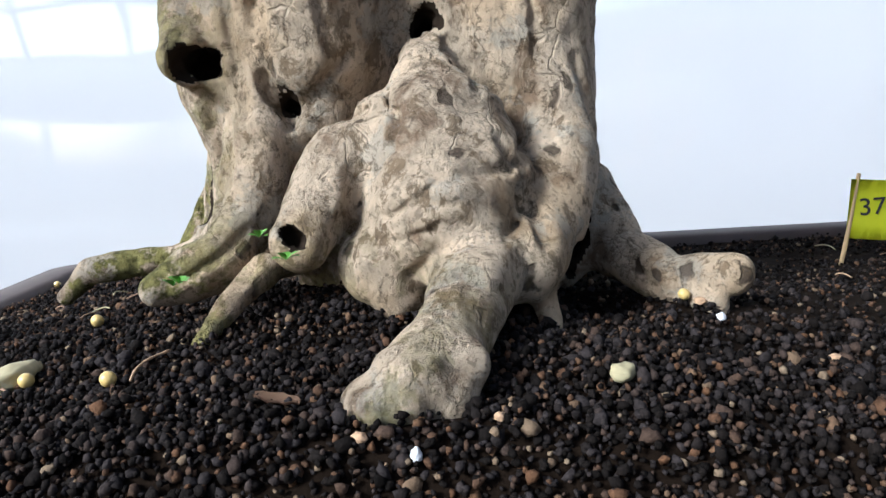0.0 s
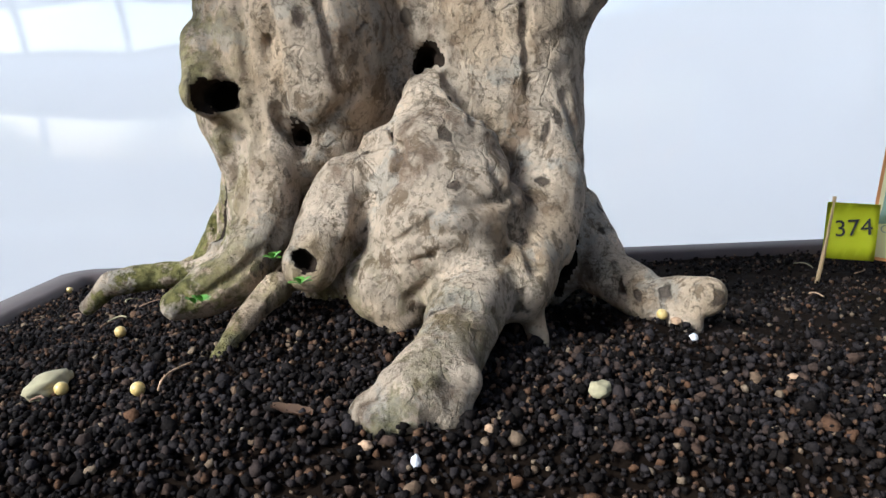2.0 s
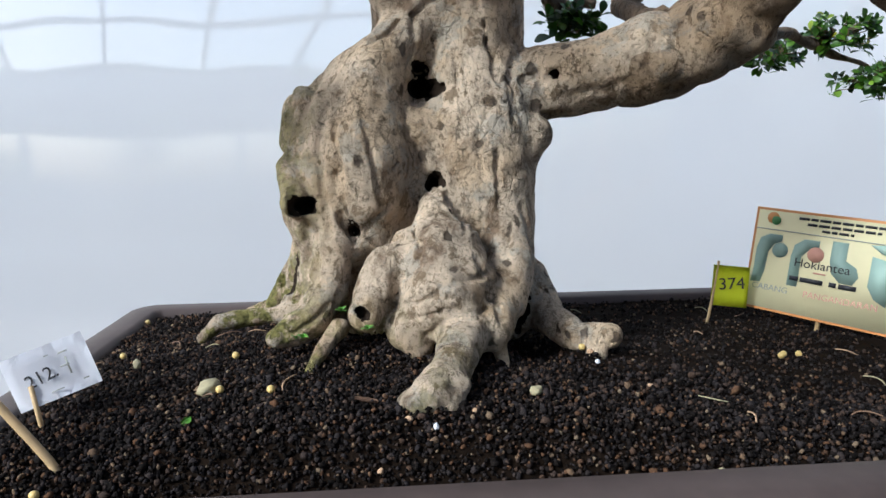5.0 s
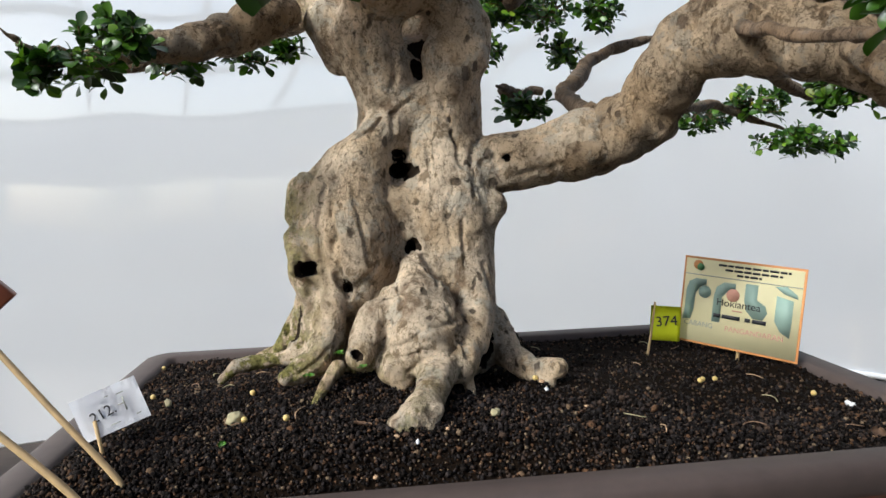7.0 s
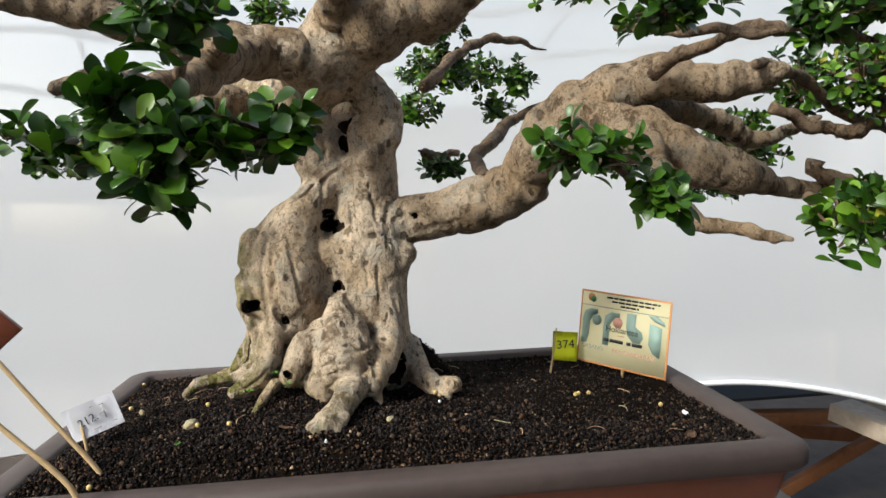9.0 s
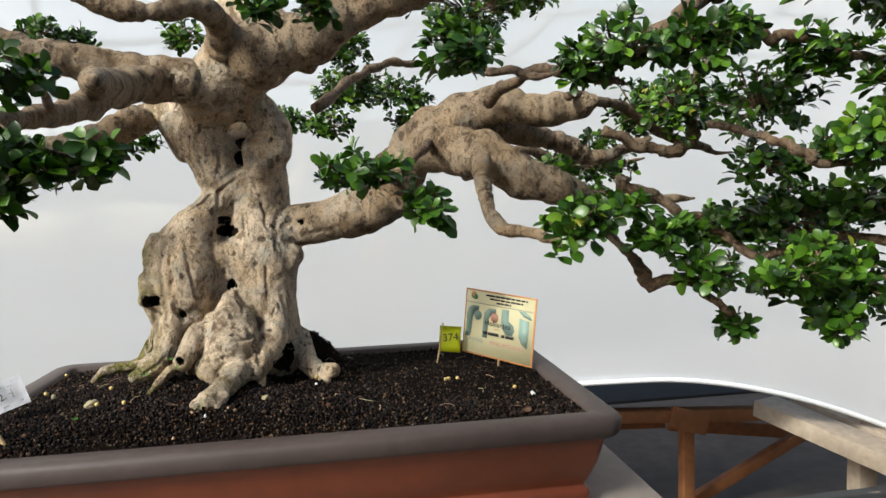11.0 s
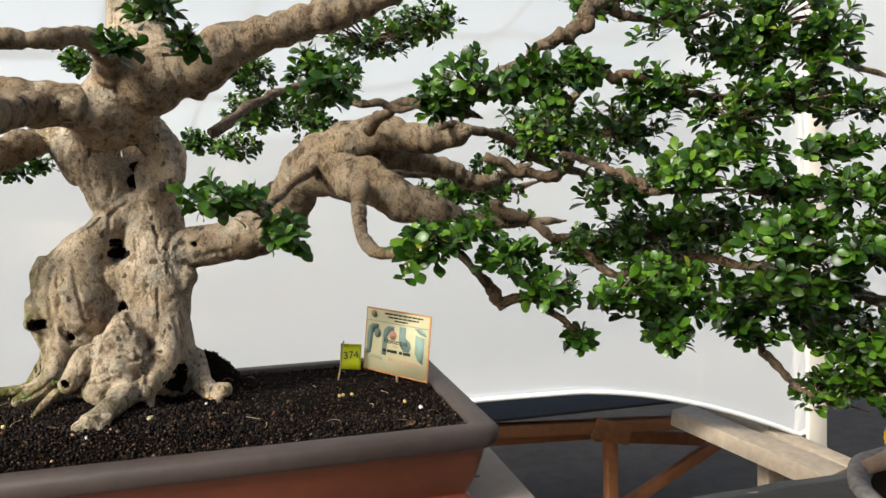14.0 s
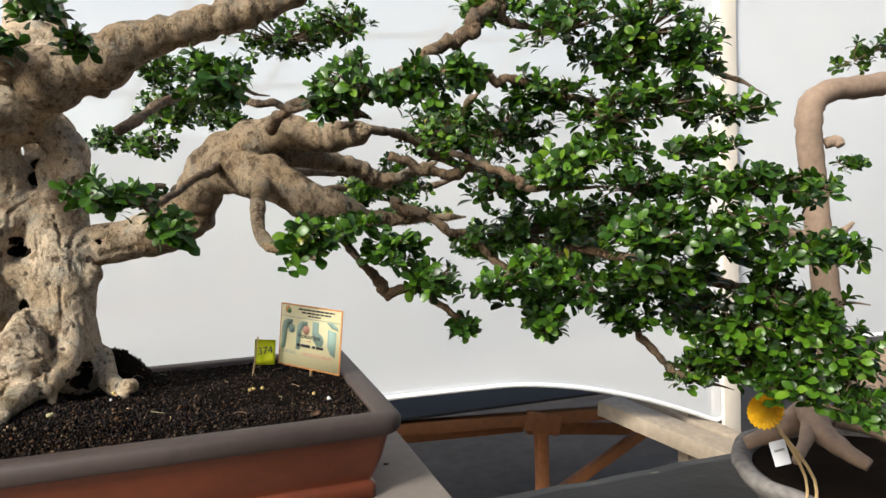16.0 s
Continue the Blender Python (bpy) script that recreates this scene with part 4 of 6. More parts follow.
    crack([(0.069, -0.063, 0.2869, 0.0007), (0.0724, -0.0635, 0.2833, 0.0011), (0.075, -0.0637, 0.2809, 0.0011), (0.0796, -0.0637, 0.279, 0.0007)])
    crack([(0.0927, -0.0505, 0.3127, 0.0008), (0.0926, -0.0522, 0.3077, 0.0012), (0.0923, -0.0541, 0.3033, 0.0015), (0.0941, -0.0541, 0.3004, 0.0017), (0.0939, -0.0559, 0.2964, 0.0016), (0.0936, -0.058, 0.2913, 0.0015), (0.0966, -0.0582, 0.2874, 0.0012), (0.0981, -0.0584, 0.2842, 0.0008)])
    crack([(0.0825, -0.0654, 0.2666, 0.0006), (0.0832, -0.0652, 0.2626, 0.001), (0.0821, -0.0658, 0.2579, 0.0012), (0.0829, -0.0661, 0.2545, 0.0012), (0.0835, -0.0664, 0.2514, 0.001), (0.0824, -0.0671, 0.247, 0.0006)])
    crack([(-0.0176, -0.0594, 0.2955, 0.0011), (-0.0172, -0.0627, 0.2918, 0.0015), (-0.0189, -0.0629, 0.2892, 0.0019), (-0.0188, -0.0645, 0.2853, 0.0022), (-0.0189, -0.0654, 0.281, 0.0023), (-0.0208, -0.0645, 0.2783, 0.0023), (-0.0211, -0.0648, 0.2749, 0.0022), (-0.0213, -0.0655, 0.2701, 0.0019), (-0.0235, -0.0645, 0.2657, 0.0015), (-0.0237, -0.065, 0.2626, 0.0011)])
    crack([(0.0014, -0.0657, 0.2973, 0.0007), (0.0005, -0.0676, 0.2938, 0.0008), (-0.0009, -0.0695, 0.2891, 0.001), (-0.0005, -0.0711, 0.2852, 0.0012), (-0.0015, -0.0718, 0.2825, 0.0013), (-0.003, -0.0719, 0.2788, 0.0014), (-0.0029, -0.0713, 0.2744, 0.0015), (-0.003, -0.071, 0.2708, 0.0015), (-0.0033, -0.0713, 0.2678, 0.0016), (-0.0021, -0.0712, 0.2633, 0.0015), (-0.0022, -0.0714, 0.2587, 0.0015), (-0.0025, -0.0717, 0.2555, 0.0014), (-0.0024, -0.0716, 0.2525, 0.0013), (-0.0035, -0.073, 0.2483, 0.0011), (-0.005, -0.0744, 0.2446, 0.001), (-0.0048, -0.0747, 0.2421, 0.0008), (-0.0059, -0.0759, 0.2387, 0.0006)])
    crack([(0.0197, -0.0555, 0.2986, 0.0007), (0.021, -0.0548, 0.2955, 0.0009), (0.0206, -0.0563, 0.2908, 0.0011), (0.0204, -0.0569, 0.287, 0.0013), (0.0217, -0.0559, 0.2845, 0.0014), (0.0213, -0.058, 0.2806, 0.0015), (0.0211, -0.0584, 0.276, 0.0016), (0.0224, -0.0576, 0.2728, 0.0016), (0.0212, -0.0581, 0.27, 0.0016), (0.0203, -0.0582, 0.2658, 0.0015), (0.0208, -0.058, 0.2614, 0.0014)])
    crack([(0.0202, -0.0701, 0.2581, 0.0012), (0.0195, -0.0719, 0.2551, 0.001), (0.02, -0.0722, 0.2507, 0.0008), (0.0188, -0.0737, 0.2469, 0.0006)])
    crack([(-0.0103, -0.0715, 0.27, 0.0008), (-0.0096, -0.0728, 0.2662, 0.0013), (-0.0101, -0.073, 0.2637, 0.0015), (-0.0114, -0.0733, 0.2604, 0.0015), (-0.0108, -0.074, 0.2561, 0.0012), (-0.0113, -0.0745, 0.2528, 0.0008)])
    crack([(0.0101, -0.0745, 0.2676, 0.0006), (0.0098, -0.0745, 0.2636, 0.0008), (0.0112, -0.0747, 0.2588, 0.001), (0.011, -0.0747, 0.2553, 0.0011), (0.0108, -0.0746, 0.2522, 0.0012), (0.0121, -0.075, 0.2476, 0.0013), (0.0109, -0.0748, 0.2436, 0.0012), (0.0097, -0.074, 0.2409, 0.0011), (0.0101, -0.0742, 0.2378, 0.001), (0.0086, -0.0713, 0.2333, 0.0008), (0.0068, -0.0658, 0.2293, 0.0006)])
    crack([(0.0282, -0.0992, 0.1989, 0.0003), (0.031, -0.1031, 0.2005, 0.0004), (0.0344, -0.1064, 0.2025, 0.0005), (0.0389, -0.1081, 0.2052, 0.0006), (0.0415, -0.1083, 0.2069, 0.0007), (0.0447, -0.1105, 0.2054, 0.0007), (0.0489, -0.1116, 0.2048, 0.0007), (0.0515, -0.1117, 0.2047, 0.0007), (0.0548, -0.1121, 0.2033, 0.0007), (0.0592, -0.1107, 0.2031, 0.0006), (0.062, -0.1088, 0.2041, 0.0005), (0.0658, -0.1055, 0.2049, 0.0004), (0.0711, -0.0988, 0.2037, 0.0003)])
    crack([(0.0292, -0.104, 0.1924, 0.0003), (0.0336, -0.109, 0.1944, 0.0005), (0.0364, -0.1114, 0.1949, 0.0006), (0.039, -0.1127, 0.196, 0.0006), (0.0431, -0.1141, 0.1979, 0.0007), (0.0459, -0.1146, 0.1985, 0.0007), (0.0484, -0.1152, 0.1973, 0.0007), (0.0525, -0.1153, 0.1971, 0.0006), (0.0552, -0.1146, 0.1971, 0.0006), (0.0579, -0.1142, 0.1959, 0.0004), (0.0622, -0.1124, 0.1943, 0.0003)])
    crack([(0.0329, -0.0985, 0.2074, 0.0003), (0.0351, -0.0993, 0.21, 0.0005), (0.0389, -0.1025, 0.2116, 0.0006), (0.0418, -0.1039, 0.2128, 0.0007), (0.0439, -0.1033, 0.2151, 0.0007), (0.0481, -0.1048, 0.215, 0.0007), (0.0515, -0.1061, 0.2137, 0.0006), (0.054, -0.1067, 0.2128, 0.0005), (0.0584, -0.1058, 0.2128, 0.0003)])
    crack([(0.0132, -0.0939, 0.2109, 0.0007), (0.0191, -0.0956, 0.2121, 0.0008), (0.0218, -0.0964, 0.2114, 0.0008), (0.0243, -0.0971, 0.2096, 0.0007), (0.0283, -0.096, 0.2069, 0.0004)])
    crack([(0.0047, -0.098, 0.2008, 0.0005), (0.0088, -0.1016, 0.203, 0.0007), (0.014, -0.1023, 0.2048, 0.0008), (0.018, -0.1043, 0.202, 0.0007), (0.0204, -0.1049, 0.1992, 0.0004)])
    crack([(0.0291, -0.1559, 0.1662, 0.0003), (0.0332, -0.1587, 0.1677, 0.0004), (0.0361, -0.1594, 0.169, 0.0006), (0.0388, -0.1593, 0.1709, 0.0006), (0.0424, -0.1599, 0.1704, 0.0006), (0.0449, -0.1601, 0.1691, 0.0006), (0.0473, -0.159, 0.1683, 0.0004), (0.0512, -0.1566, 0.1674, 0.0003)])
    crack([(0.035, -0.1612, 0.1652, 0.0007), (0.0359, -0.162, 0.1628, 0.001), (0.0374, -0.1619, 0.1588, 0.0007)])
    crack([(0.0445, -0.1617, 0.1649, 0.0006), (0.0446, -0.1614, 0.1625, 0.0009), (0.0457, -0.16, 0.1586, 0.0009)])
    crack([(-0.0304, -0.0938, 0.1757, 0.0005), (-0.0264, -0.0923, 0.1764, 0.0007), (-0.0237, -0.0915, 0.1773, 0.0009), (-0.021, -0.0905, 0.1795, 0.001), (-0.0167, -0.0894, 0.1814, 0.001), (-0.0148, -0.0887, 0.1828, 0.001), (-0.013, -0.0872, 0.1846, 0.0009), (-0.0097, -0.0851, 0.1875, 0.0007), (-0.0078, -0.0839, 0.1897, 0.0005)])
    crack([(0.0176, -0.0536, 0.3252, 0.0011), (0.0239, -0.0526, 0.3274, 0.0015), (0.0276, -0.0505, 0.331, 0.0019), (0.0319, -0.0474, 0.3363, 0.0022), (0.0383, -0.0455, 0.3397, 0.0025), (0.042, -0.0454, 0.342, 0.0027), (0.0463, -0.0447, 0.3457, 0.0028), (0.0527, -0.0447, 0.3499, 0.0028), (0.0563, -0.045, 0.352, 0.0027), (0.0606, -0.045, 0.3541, 0.0025), (0.0668, -0.0479, 0.3579, 0.0023), (0.0695, -0.0517, 0.3621, 0.0019), (0.073, -0.0537, 0.3646, 0.0016), (0.0787, -0.0548, 0.3681, 0.0012)])
    crack([(0.0063, -0.0451, 0.3947, 0.0015), (0.006, -0.0427, 0.3906, 0.0022), (0.0083, -0.0415, 0.3842, 0.0027), (0.0081, -0.0378, 0.3794, 0.0031), (0.0079, -0.0345, 0.3761, 0.0033), (0.0102, -0.0346, 0.3706, 0.0031), (0.0116, -0.0319, 0.3642, 0.0028), (0.0132, -0.0312, 0.3594, 0.0022), (0.0173, -0.0361, 0.3545, 0.0015)])
    crack([(0.1069, -0.0489, 0.3183, 0.003), (0.1092, -0.0525, 0.314, 0.0032), (0.1091, -0.0541, 0.3084, 0.0029), (0.1097, -0.0545, 0.3014, 0.0024), (0.1129, -0.0539, 0.2963, 0.0016)])
    crack([(0.0944, -0.0456, 0.3411, 0.0013), (0.0947, -0.0444, 0.3338, 0.0021), (0.0985, -0.0405, 0.3279, 0.0024), (0.1001, -0.0412, 0.3232, 0.0021), (0.0992, -0.0469, 0.3165, 0.0013)])
    crack([(0.0374, -0.0539, 0.3989, 0.0011), (0.0379, -0.0512, 0.3954, 0.0017), (0.0395, -0.0487, 0.3902, 0.0021), (0.0427, -0.0467, 0.3837, 0.0024), (0.0432, -0.0462, 0.3787, 0.0024), (0.0421, -0.0467, 0.3736, 0.0021), (0.0427, -0.0463, 0.3665, 0.0017), (0.0405, -0.0465, 0.3592, 0.0011)])
    crack([(0.0712, -0.0427, 0.3949, 0.0015), (0.0712, -0.049, 0.3878, 0.0023), (0.0735, -0.0523, 0.3796, 0.0023), (0.0734, -0.0516, 0.3733, 0.0014)])
    crack([(0.0206, -0.0531, 0.3929, 0.0012), (0.0227, -0.0521, 0.3885, 0.0019), (0.0222, -0.0503, 0.3824, 0.0023), (0.0221, -0.0489, 0.3773, 0.0023), (0.0243, -0.0487, 0.3735, 0.0019), (0.0238, -0.0474, 0.3683, 0.0012)])
    crack([(0.1304, -0.0559, 0.3203, 0.001), (0.1363, -0.0575, 0.3203, 0.0016), (0.1398, -0.0588, 0.3212, 0.0019), (0.1457, -0.0613, 0.3238, 0.0019), (0.1511, -0.0644, 0.3251, 0.0016), (0.1541, -0.0671, 0.3249, 0.001)])
    crack([(0.1264, -0.0556, 0.2954, 0.0012), (0.1305, -0.0576, 0.2981, 0.0018), (0.1376, -0.0593, 0.2994, 0.0022), (0.1432, -0.0601, 0.2991, 0.0024), (0.1473, -0.062, 0.3007, 0.0022), (0.1539, -0.0651, 0.3032, 0.0018), (0.1592, -0.0666, 0.3037, 0.0012)])
    crack([(0.0737, -0.0519, 0.3511, 0.0009), (0.075, -0.0478, 0.3457, 0.0013), (0.0754, -0.0474, 0.3418, 0.0016), (0.0784, -0.0479, 0.3365, 0.0018), (0.0792, -0.0476, 0.3296, 0.002), (0.0795, -0.0482, 0.3244, 0.002), (0.0827, -0.0502, 0.3198, 0.0018), (0.0835, -0.0525, 0.3133, 0.0016), (0.0839, -0.0551, 0.3062, 0.0013), (0.0871, -0.0567, 0.3012, 0.0009)])
    crack([(0.1124, -0.0442, 0.286, 0.0027), (0.1192, -0.0444, 0.2872, 0.0039), (0.1242, -0.0442, 0.2873, 0.0049)])


trunk_form()
trunk_mesh = grown_mesh("trunk", masses, pits, 0.00108, 0.0017, 0, cracks)
trunk_mesh.materials.append(BARK)
trunk_mesh.materials.append(ROT_AND_SHADE)
part("trunk", trunk_mesh, None, tree, "gnarled cream bark with rot holes and shade-dark painted hollows, cracks and moss")

made = [0]


def limb(rows):
    made[0] += 1
    path = spline(rows, 8)
    g = np.random.default_rng(made[0])
    path[:, 3] *= g.uniform(0.86, 1.12, len(path))
    path[:, :3] += g.normal(size=(len(path), 3)) * 0.07 * path[:, 3:]
    path[-2:, 3] *= (0.8, 0.5)
    chains = [([tuple(r) for r in path], 0.006)]
    for i in range(2, len(path) - 1, 2):
        off = g.normal(size=3)
        off *= path[i, 3] * 0.8 / np.linalg.norm(off)
        chains.append(([(*(path[i, :3] + off), path[i, 3] * g.uniform(0.28, 0.48))], 0.004))
    me = grown_mesh("limb", chains, [], 0.0017, 0.0017, made[0] * 3)
    part("limb", me, LIMB_BARK, tree)


def twig(rows):
    made[0] += 1
    g = np.random.default_rng(made[0] + 90)
    path = spline(rows, 4)
    path[:, 3] *= 0.85
    path[:, :3] += g.normal(size=(len(path), 3)) * 0.35 * path[:, 3:]
    path[-2:, 3] *= (0.6, 0.25)
    part("twig", tube(path, 9, 3, 0.2, made[0]), TWIG_BARK, tree)


limb([(0.161, -0.047, 0.314, 0.02), (0.185, -0.058, 0.318, 0.0212), (0.207, -0.074, 0.334, 0.0212), (0.216, -0.09, 0.357, 0.0205), (0.233, -0.108, 0.381, 0.0205), (0.262, -0.125, 0.396, 0.0195), (0.295, -0.145, 0.408, 0.0165), (0.323, -0.158, 0.401, 0.0132), (0.343, -0.168, 0.401, 0.0128), (0.37, -0.19, 0.405, 0.008)])
limb([(0.232, -0.11, 0.375, 0.0229), (0.272, -0.155, 0.365, 0.0205), (0.31, -0.18, 0.342, 0.0161), (0.341, -0.19, 0.331, 0.0113), (0.384, -0.18, 0.321, 0.0063), (0.468, -0.17, 0.321, 0.004)])
limb([(0.263, -0.13, 0.387, 0.0142), (0.33, -0.115, 0.384, 0.0116), (0.371, -0.105, 0.376, 0.0097), (0.404, -0.1, 0.362, 0.0072), (0.46, -0.1, 0.38, 0.005)])
limb([(0.27, -0.19, 0.354, 0.0073), (0.263, -0.235, 0.326, 0.0055), (0.27, -0.25, 0.305, 0.0053), (0.291, -0.26, 0.3, 0.0045), (0.305, -0.29, 0.294, 0.0031)])
limb([(0.086, -0.075, 0.464, 0.03), (0.133, -0.095, 0.477, 0.0242), (0.174, -0.105, 0.497, 0.019), (0.249, -0.12, 0.519, 0.0146), (0.291, -0.13, 0.532, 0.0114), (0.34, -0.13, 0.552, 0.0089)])
limb([(0.025, -0.078, 0.438, 0.0204), (-0.02, -0.09, 0.445, 0.0168), (-0.063, -0.1, 0.454, 0.0144), (-0.103, -0.11, 0.461, 0.0126), (-0.142, -0.12, 0.468, 0.0109), (-0.186, -0.13, 0.471, 0.008)])
limb([(-0.001, -0.09, 0.437, 0.0159), (-0.015, -0.16, 0.421, 0.0131), (-0.001, -0.25, 0.409, 0.0098)])
limb([(-0.012, -0.14, 0.424, 0.0118), (-0.018, -0.27, 0.385, 0.0083), (-0.027, -0.33, 0.375, 0.0059), (-0.039, -0.36, 0.369, 0.0043)])
limb([(-0.017, 0.02, 0.428, 0.0147), (-0.06, 0.05, 0.421, 0.0128), (-0.113, 0.07, 0.409, 0.01), (-0.189, 0.08, 0.396, 0.0069)])
limb([(0.063, -0.09, 0.471, 0.0161), (0.052, -0.13, 0.489, 0.0103), (0.022, -0.16, 0.48, 0.0075), (-0.009, -0.17, 0.478, 0.0064), (-0.033, -0.18, 0.483, 0.005)])
limb([(-0.032, -0.03, 0.413, 0.0155), (-0.067, -0.05, 0.392, 0.014), (-0.101, -0.08, 0.379, 0.0089), (-0.136, -0.1, 0.371, 0.0045)])
twig([(0.367, -0.26, 0.431, 0.0046), (0.398, -0.28, 0.455, 0.0059), (0.42, -0.28, 0.463, 0.0064), (0.44, -0.28, 0.475, 0.0069), (0.448, -0.28, 0.489, 0.007), (0.468, -0.27, 0.498, 0.0067), (0.472, -0.265, 0.488, 0.0053), (0.507, -0.27, 0.477, 0.0039)])
twig([(0.391, -0.28, 0.437, 0.0036), (0.422, -0.3, 0.438, 0.004), (0.45, -0.3, 0.43, 0.0045), (0.485, -0.3, 0.427, 0.0037), (0.532, -0.3, 0.414, 0.0038), (0.586, -0.31, 0.428, 0.0024)])
twig([(0.417, -0.28, 0.374, 0.0032), (0.426, -0.33, 0.359, 0.0034), (0.444, -0.34, 0.347, 0.0042), (0.456, -0.345, 0.342, 0.0029), (0.53, -0.35, 0.341, 0.0017)])
twig([(0.404, -0.12, 0.384, 0.0053), (0.447, -0.12, 0.372, 0.006), (0.488, -0.13, 0.371, 0.0072), (0.476, -0.15, 0.421, 0.0058), (0.476, -0.2, 0.441, 0.0043)])
twig([(0.492, -0.22, 0.311, 0.0043), (0.518, -0.28, 0.276, 0.0039), (0.566, -0.3, 0.225, 0.0039), (0.583, -0.3, 0.208, 0.004), (0.61, -0.31, 0.177, 0.003), (0.653, -0.33, 0.162, 0.002)])
twig([(0.518, -0.28, 0.291, 0.0044), (0.57, -0.35, 0.277, 0.0045), (0.616, -0.36, 0.261, 0.0055), (0.654, -0.38, 0.254, 0.004), (0.672, -0.4, 0.248, 0.0026), (0.7, -0.42, 0.244, 0.0017)])
twig([(0.385, -0.19, 0.336, 0.0079), (0.423, -0.19, 0.319, 0.0054), (0.461, -0.21, 0.296, 0.0048), (0.477, -0.25, 0.276, 0.004), (0.524, -0.28, 0.29, 0.003)])
twig([(0.314, -0.29, 0.318, 0.0034), (0.328, -0.335, 0.292, 0.0032), (0.34, -0.33, 0.277, 0.0049), (0.348, -0.33, 0.268, 0.0045), (0.368, -0.335, 0.269, 0.0037), (0.387, -0.34, 0.256, 0.0029), (0.406, -0.335, 0.243, 0.0017)])
twig([(0.235, -0.14, 0.375, 0.0054), (0.204, -0.25, 0.348, 0.0036), (0.189, -0.33, 0.336, 0.003), (0.175, -0.35, 0.343, 0.0019), (0.162, -0.35, 0.34, 0.0012)])
twig([(0.189, -0.33, 0.336, 0.0026), (0.202, -0.34, 0.322, 0.002), (0.213, -0.345, 0.318, 0.0013)])
twig([(0.285, -0.17, 0.407, 0.0066), (0.292, -0.25, 0.415, 0.0049), (0.327, -0.28, 0.407, 0.0046), (0.346, -0.3, 0.398, 0.0037)])
twig([(0.339, -0.2, 0.406, 0.0041), (0.409, -0.15, 0.404, 0.0051), (0.468, -0.12, 0.381, 0.0054), (0.551, -0.1, 0.365, 0.004)])
twig([(0.136, 0.0, 0.428, 0.0072), (0.188, 0.1, 0.482, 0.0062), (0.234, 0.15, 0.506, 0.0058), (0.309, 0.2, 0.501, 0.0039)])
twig([(0.177, -0.05, 0.338, 0.0087), (0.197, 0.05, 0.367, 0.0087), (0.259, 0.15, 0.414, 0.0068), (0.354, 0.2, 0.446, 0.0055)])
twig([(0.175, 0.06, 0.367, 0.0044), (0.143, 0.05, 0.366, 0.0067), (0.131, 0.04, 0.372, 0.0047)])
twig([(0.312, 0.1, 0.357, 0.0064), (0.42, 0.2, 0.366, 0.0057), (0.516, 0.22, 0.338, 0.004)])
twig([(0.235, -0.05, 0.373, 0.0072), (0.361, 0.05, 0.384, 0.0069), (0.489, 0.12, 0.362, 0.0057), (0.575, 0.15, 0.376, 0.0048)])
twig([(-0.027, -0.33, 0.375, 0.0035), (0.009, -0.38, 0.355, 0.0023), (0.03, -0.4, 0.34, 0.0022), (0.049, -0.4, 0.347, 0.0012)])
twig([(-0.018, -0.27, 0.386, 0.0035), (0.007, -0.35, 0.388, 0.0023), (0.015, -0.4, 0.389, 0.0014)])
twig([(-0.136, -0.1, 0.371, 0.0032), (-0.159, -0.11, 0.372, 0.0025), (-0.17, -0.12, 0.382, 0.0018)])
twig([(0.594, -0.3, 0.454, 0.0029), (0.659, -0.3, 0.447, 0.0035), (0.683, -0.34, 0.415, 0.0014)])
twig([(0.244, -0.2, 0.43, 0.0048), (0.277, -0.26, 0.414, 0.0035), (0.306, -0.3, 0.403, 0.0025)])

# leaves: small spoon-shaped blades in whorls at the shoot tips
STATIONS = ((0.0, 0.025, 0.0), (0.10, 0.06, 0.02), (0.25, 0.15, 0.04), (0.44, 0.24, 0.055), (0.63, 0.29, 0.05), (0.80, 0.25, 0.03), (0.92, 0.145, 0.0), (1.0, 0.02, -0.03))
LEAF_V = np.array([p for u, w, z in STATIONS for p in ((u, -w, z + 0.22 * w), (u, 0, z), (u, w, z + 0.22 * w))])
LEAF_F = np.array([f for s in range(7) for f in ((3 * s, 3 * s + 3, 3 * s + 4, 3 * s + 1), (3 * s + 1, 3 * s + 4, 3 * s + 5, 3 * s + 2))])
LEAF_ONE = mesh_of("leaf", LEAF_V, LEAF_F)
LEAF_ONE.materials.append(LEAF)
single = [0]
leaf_rng = np.random.default_rng(21)


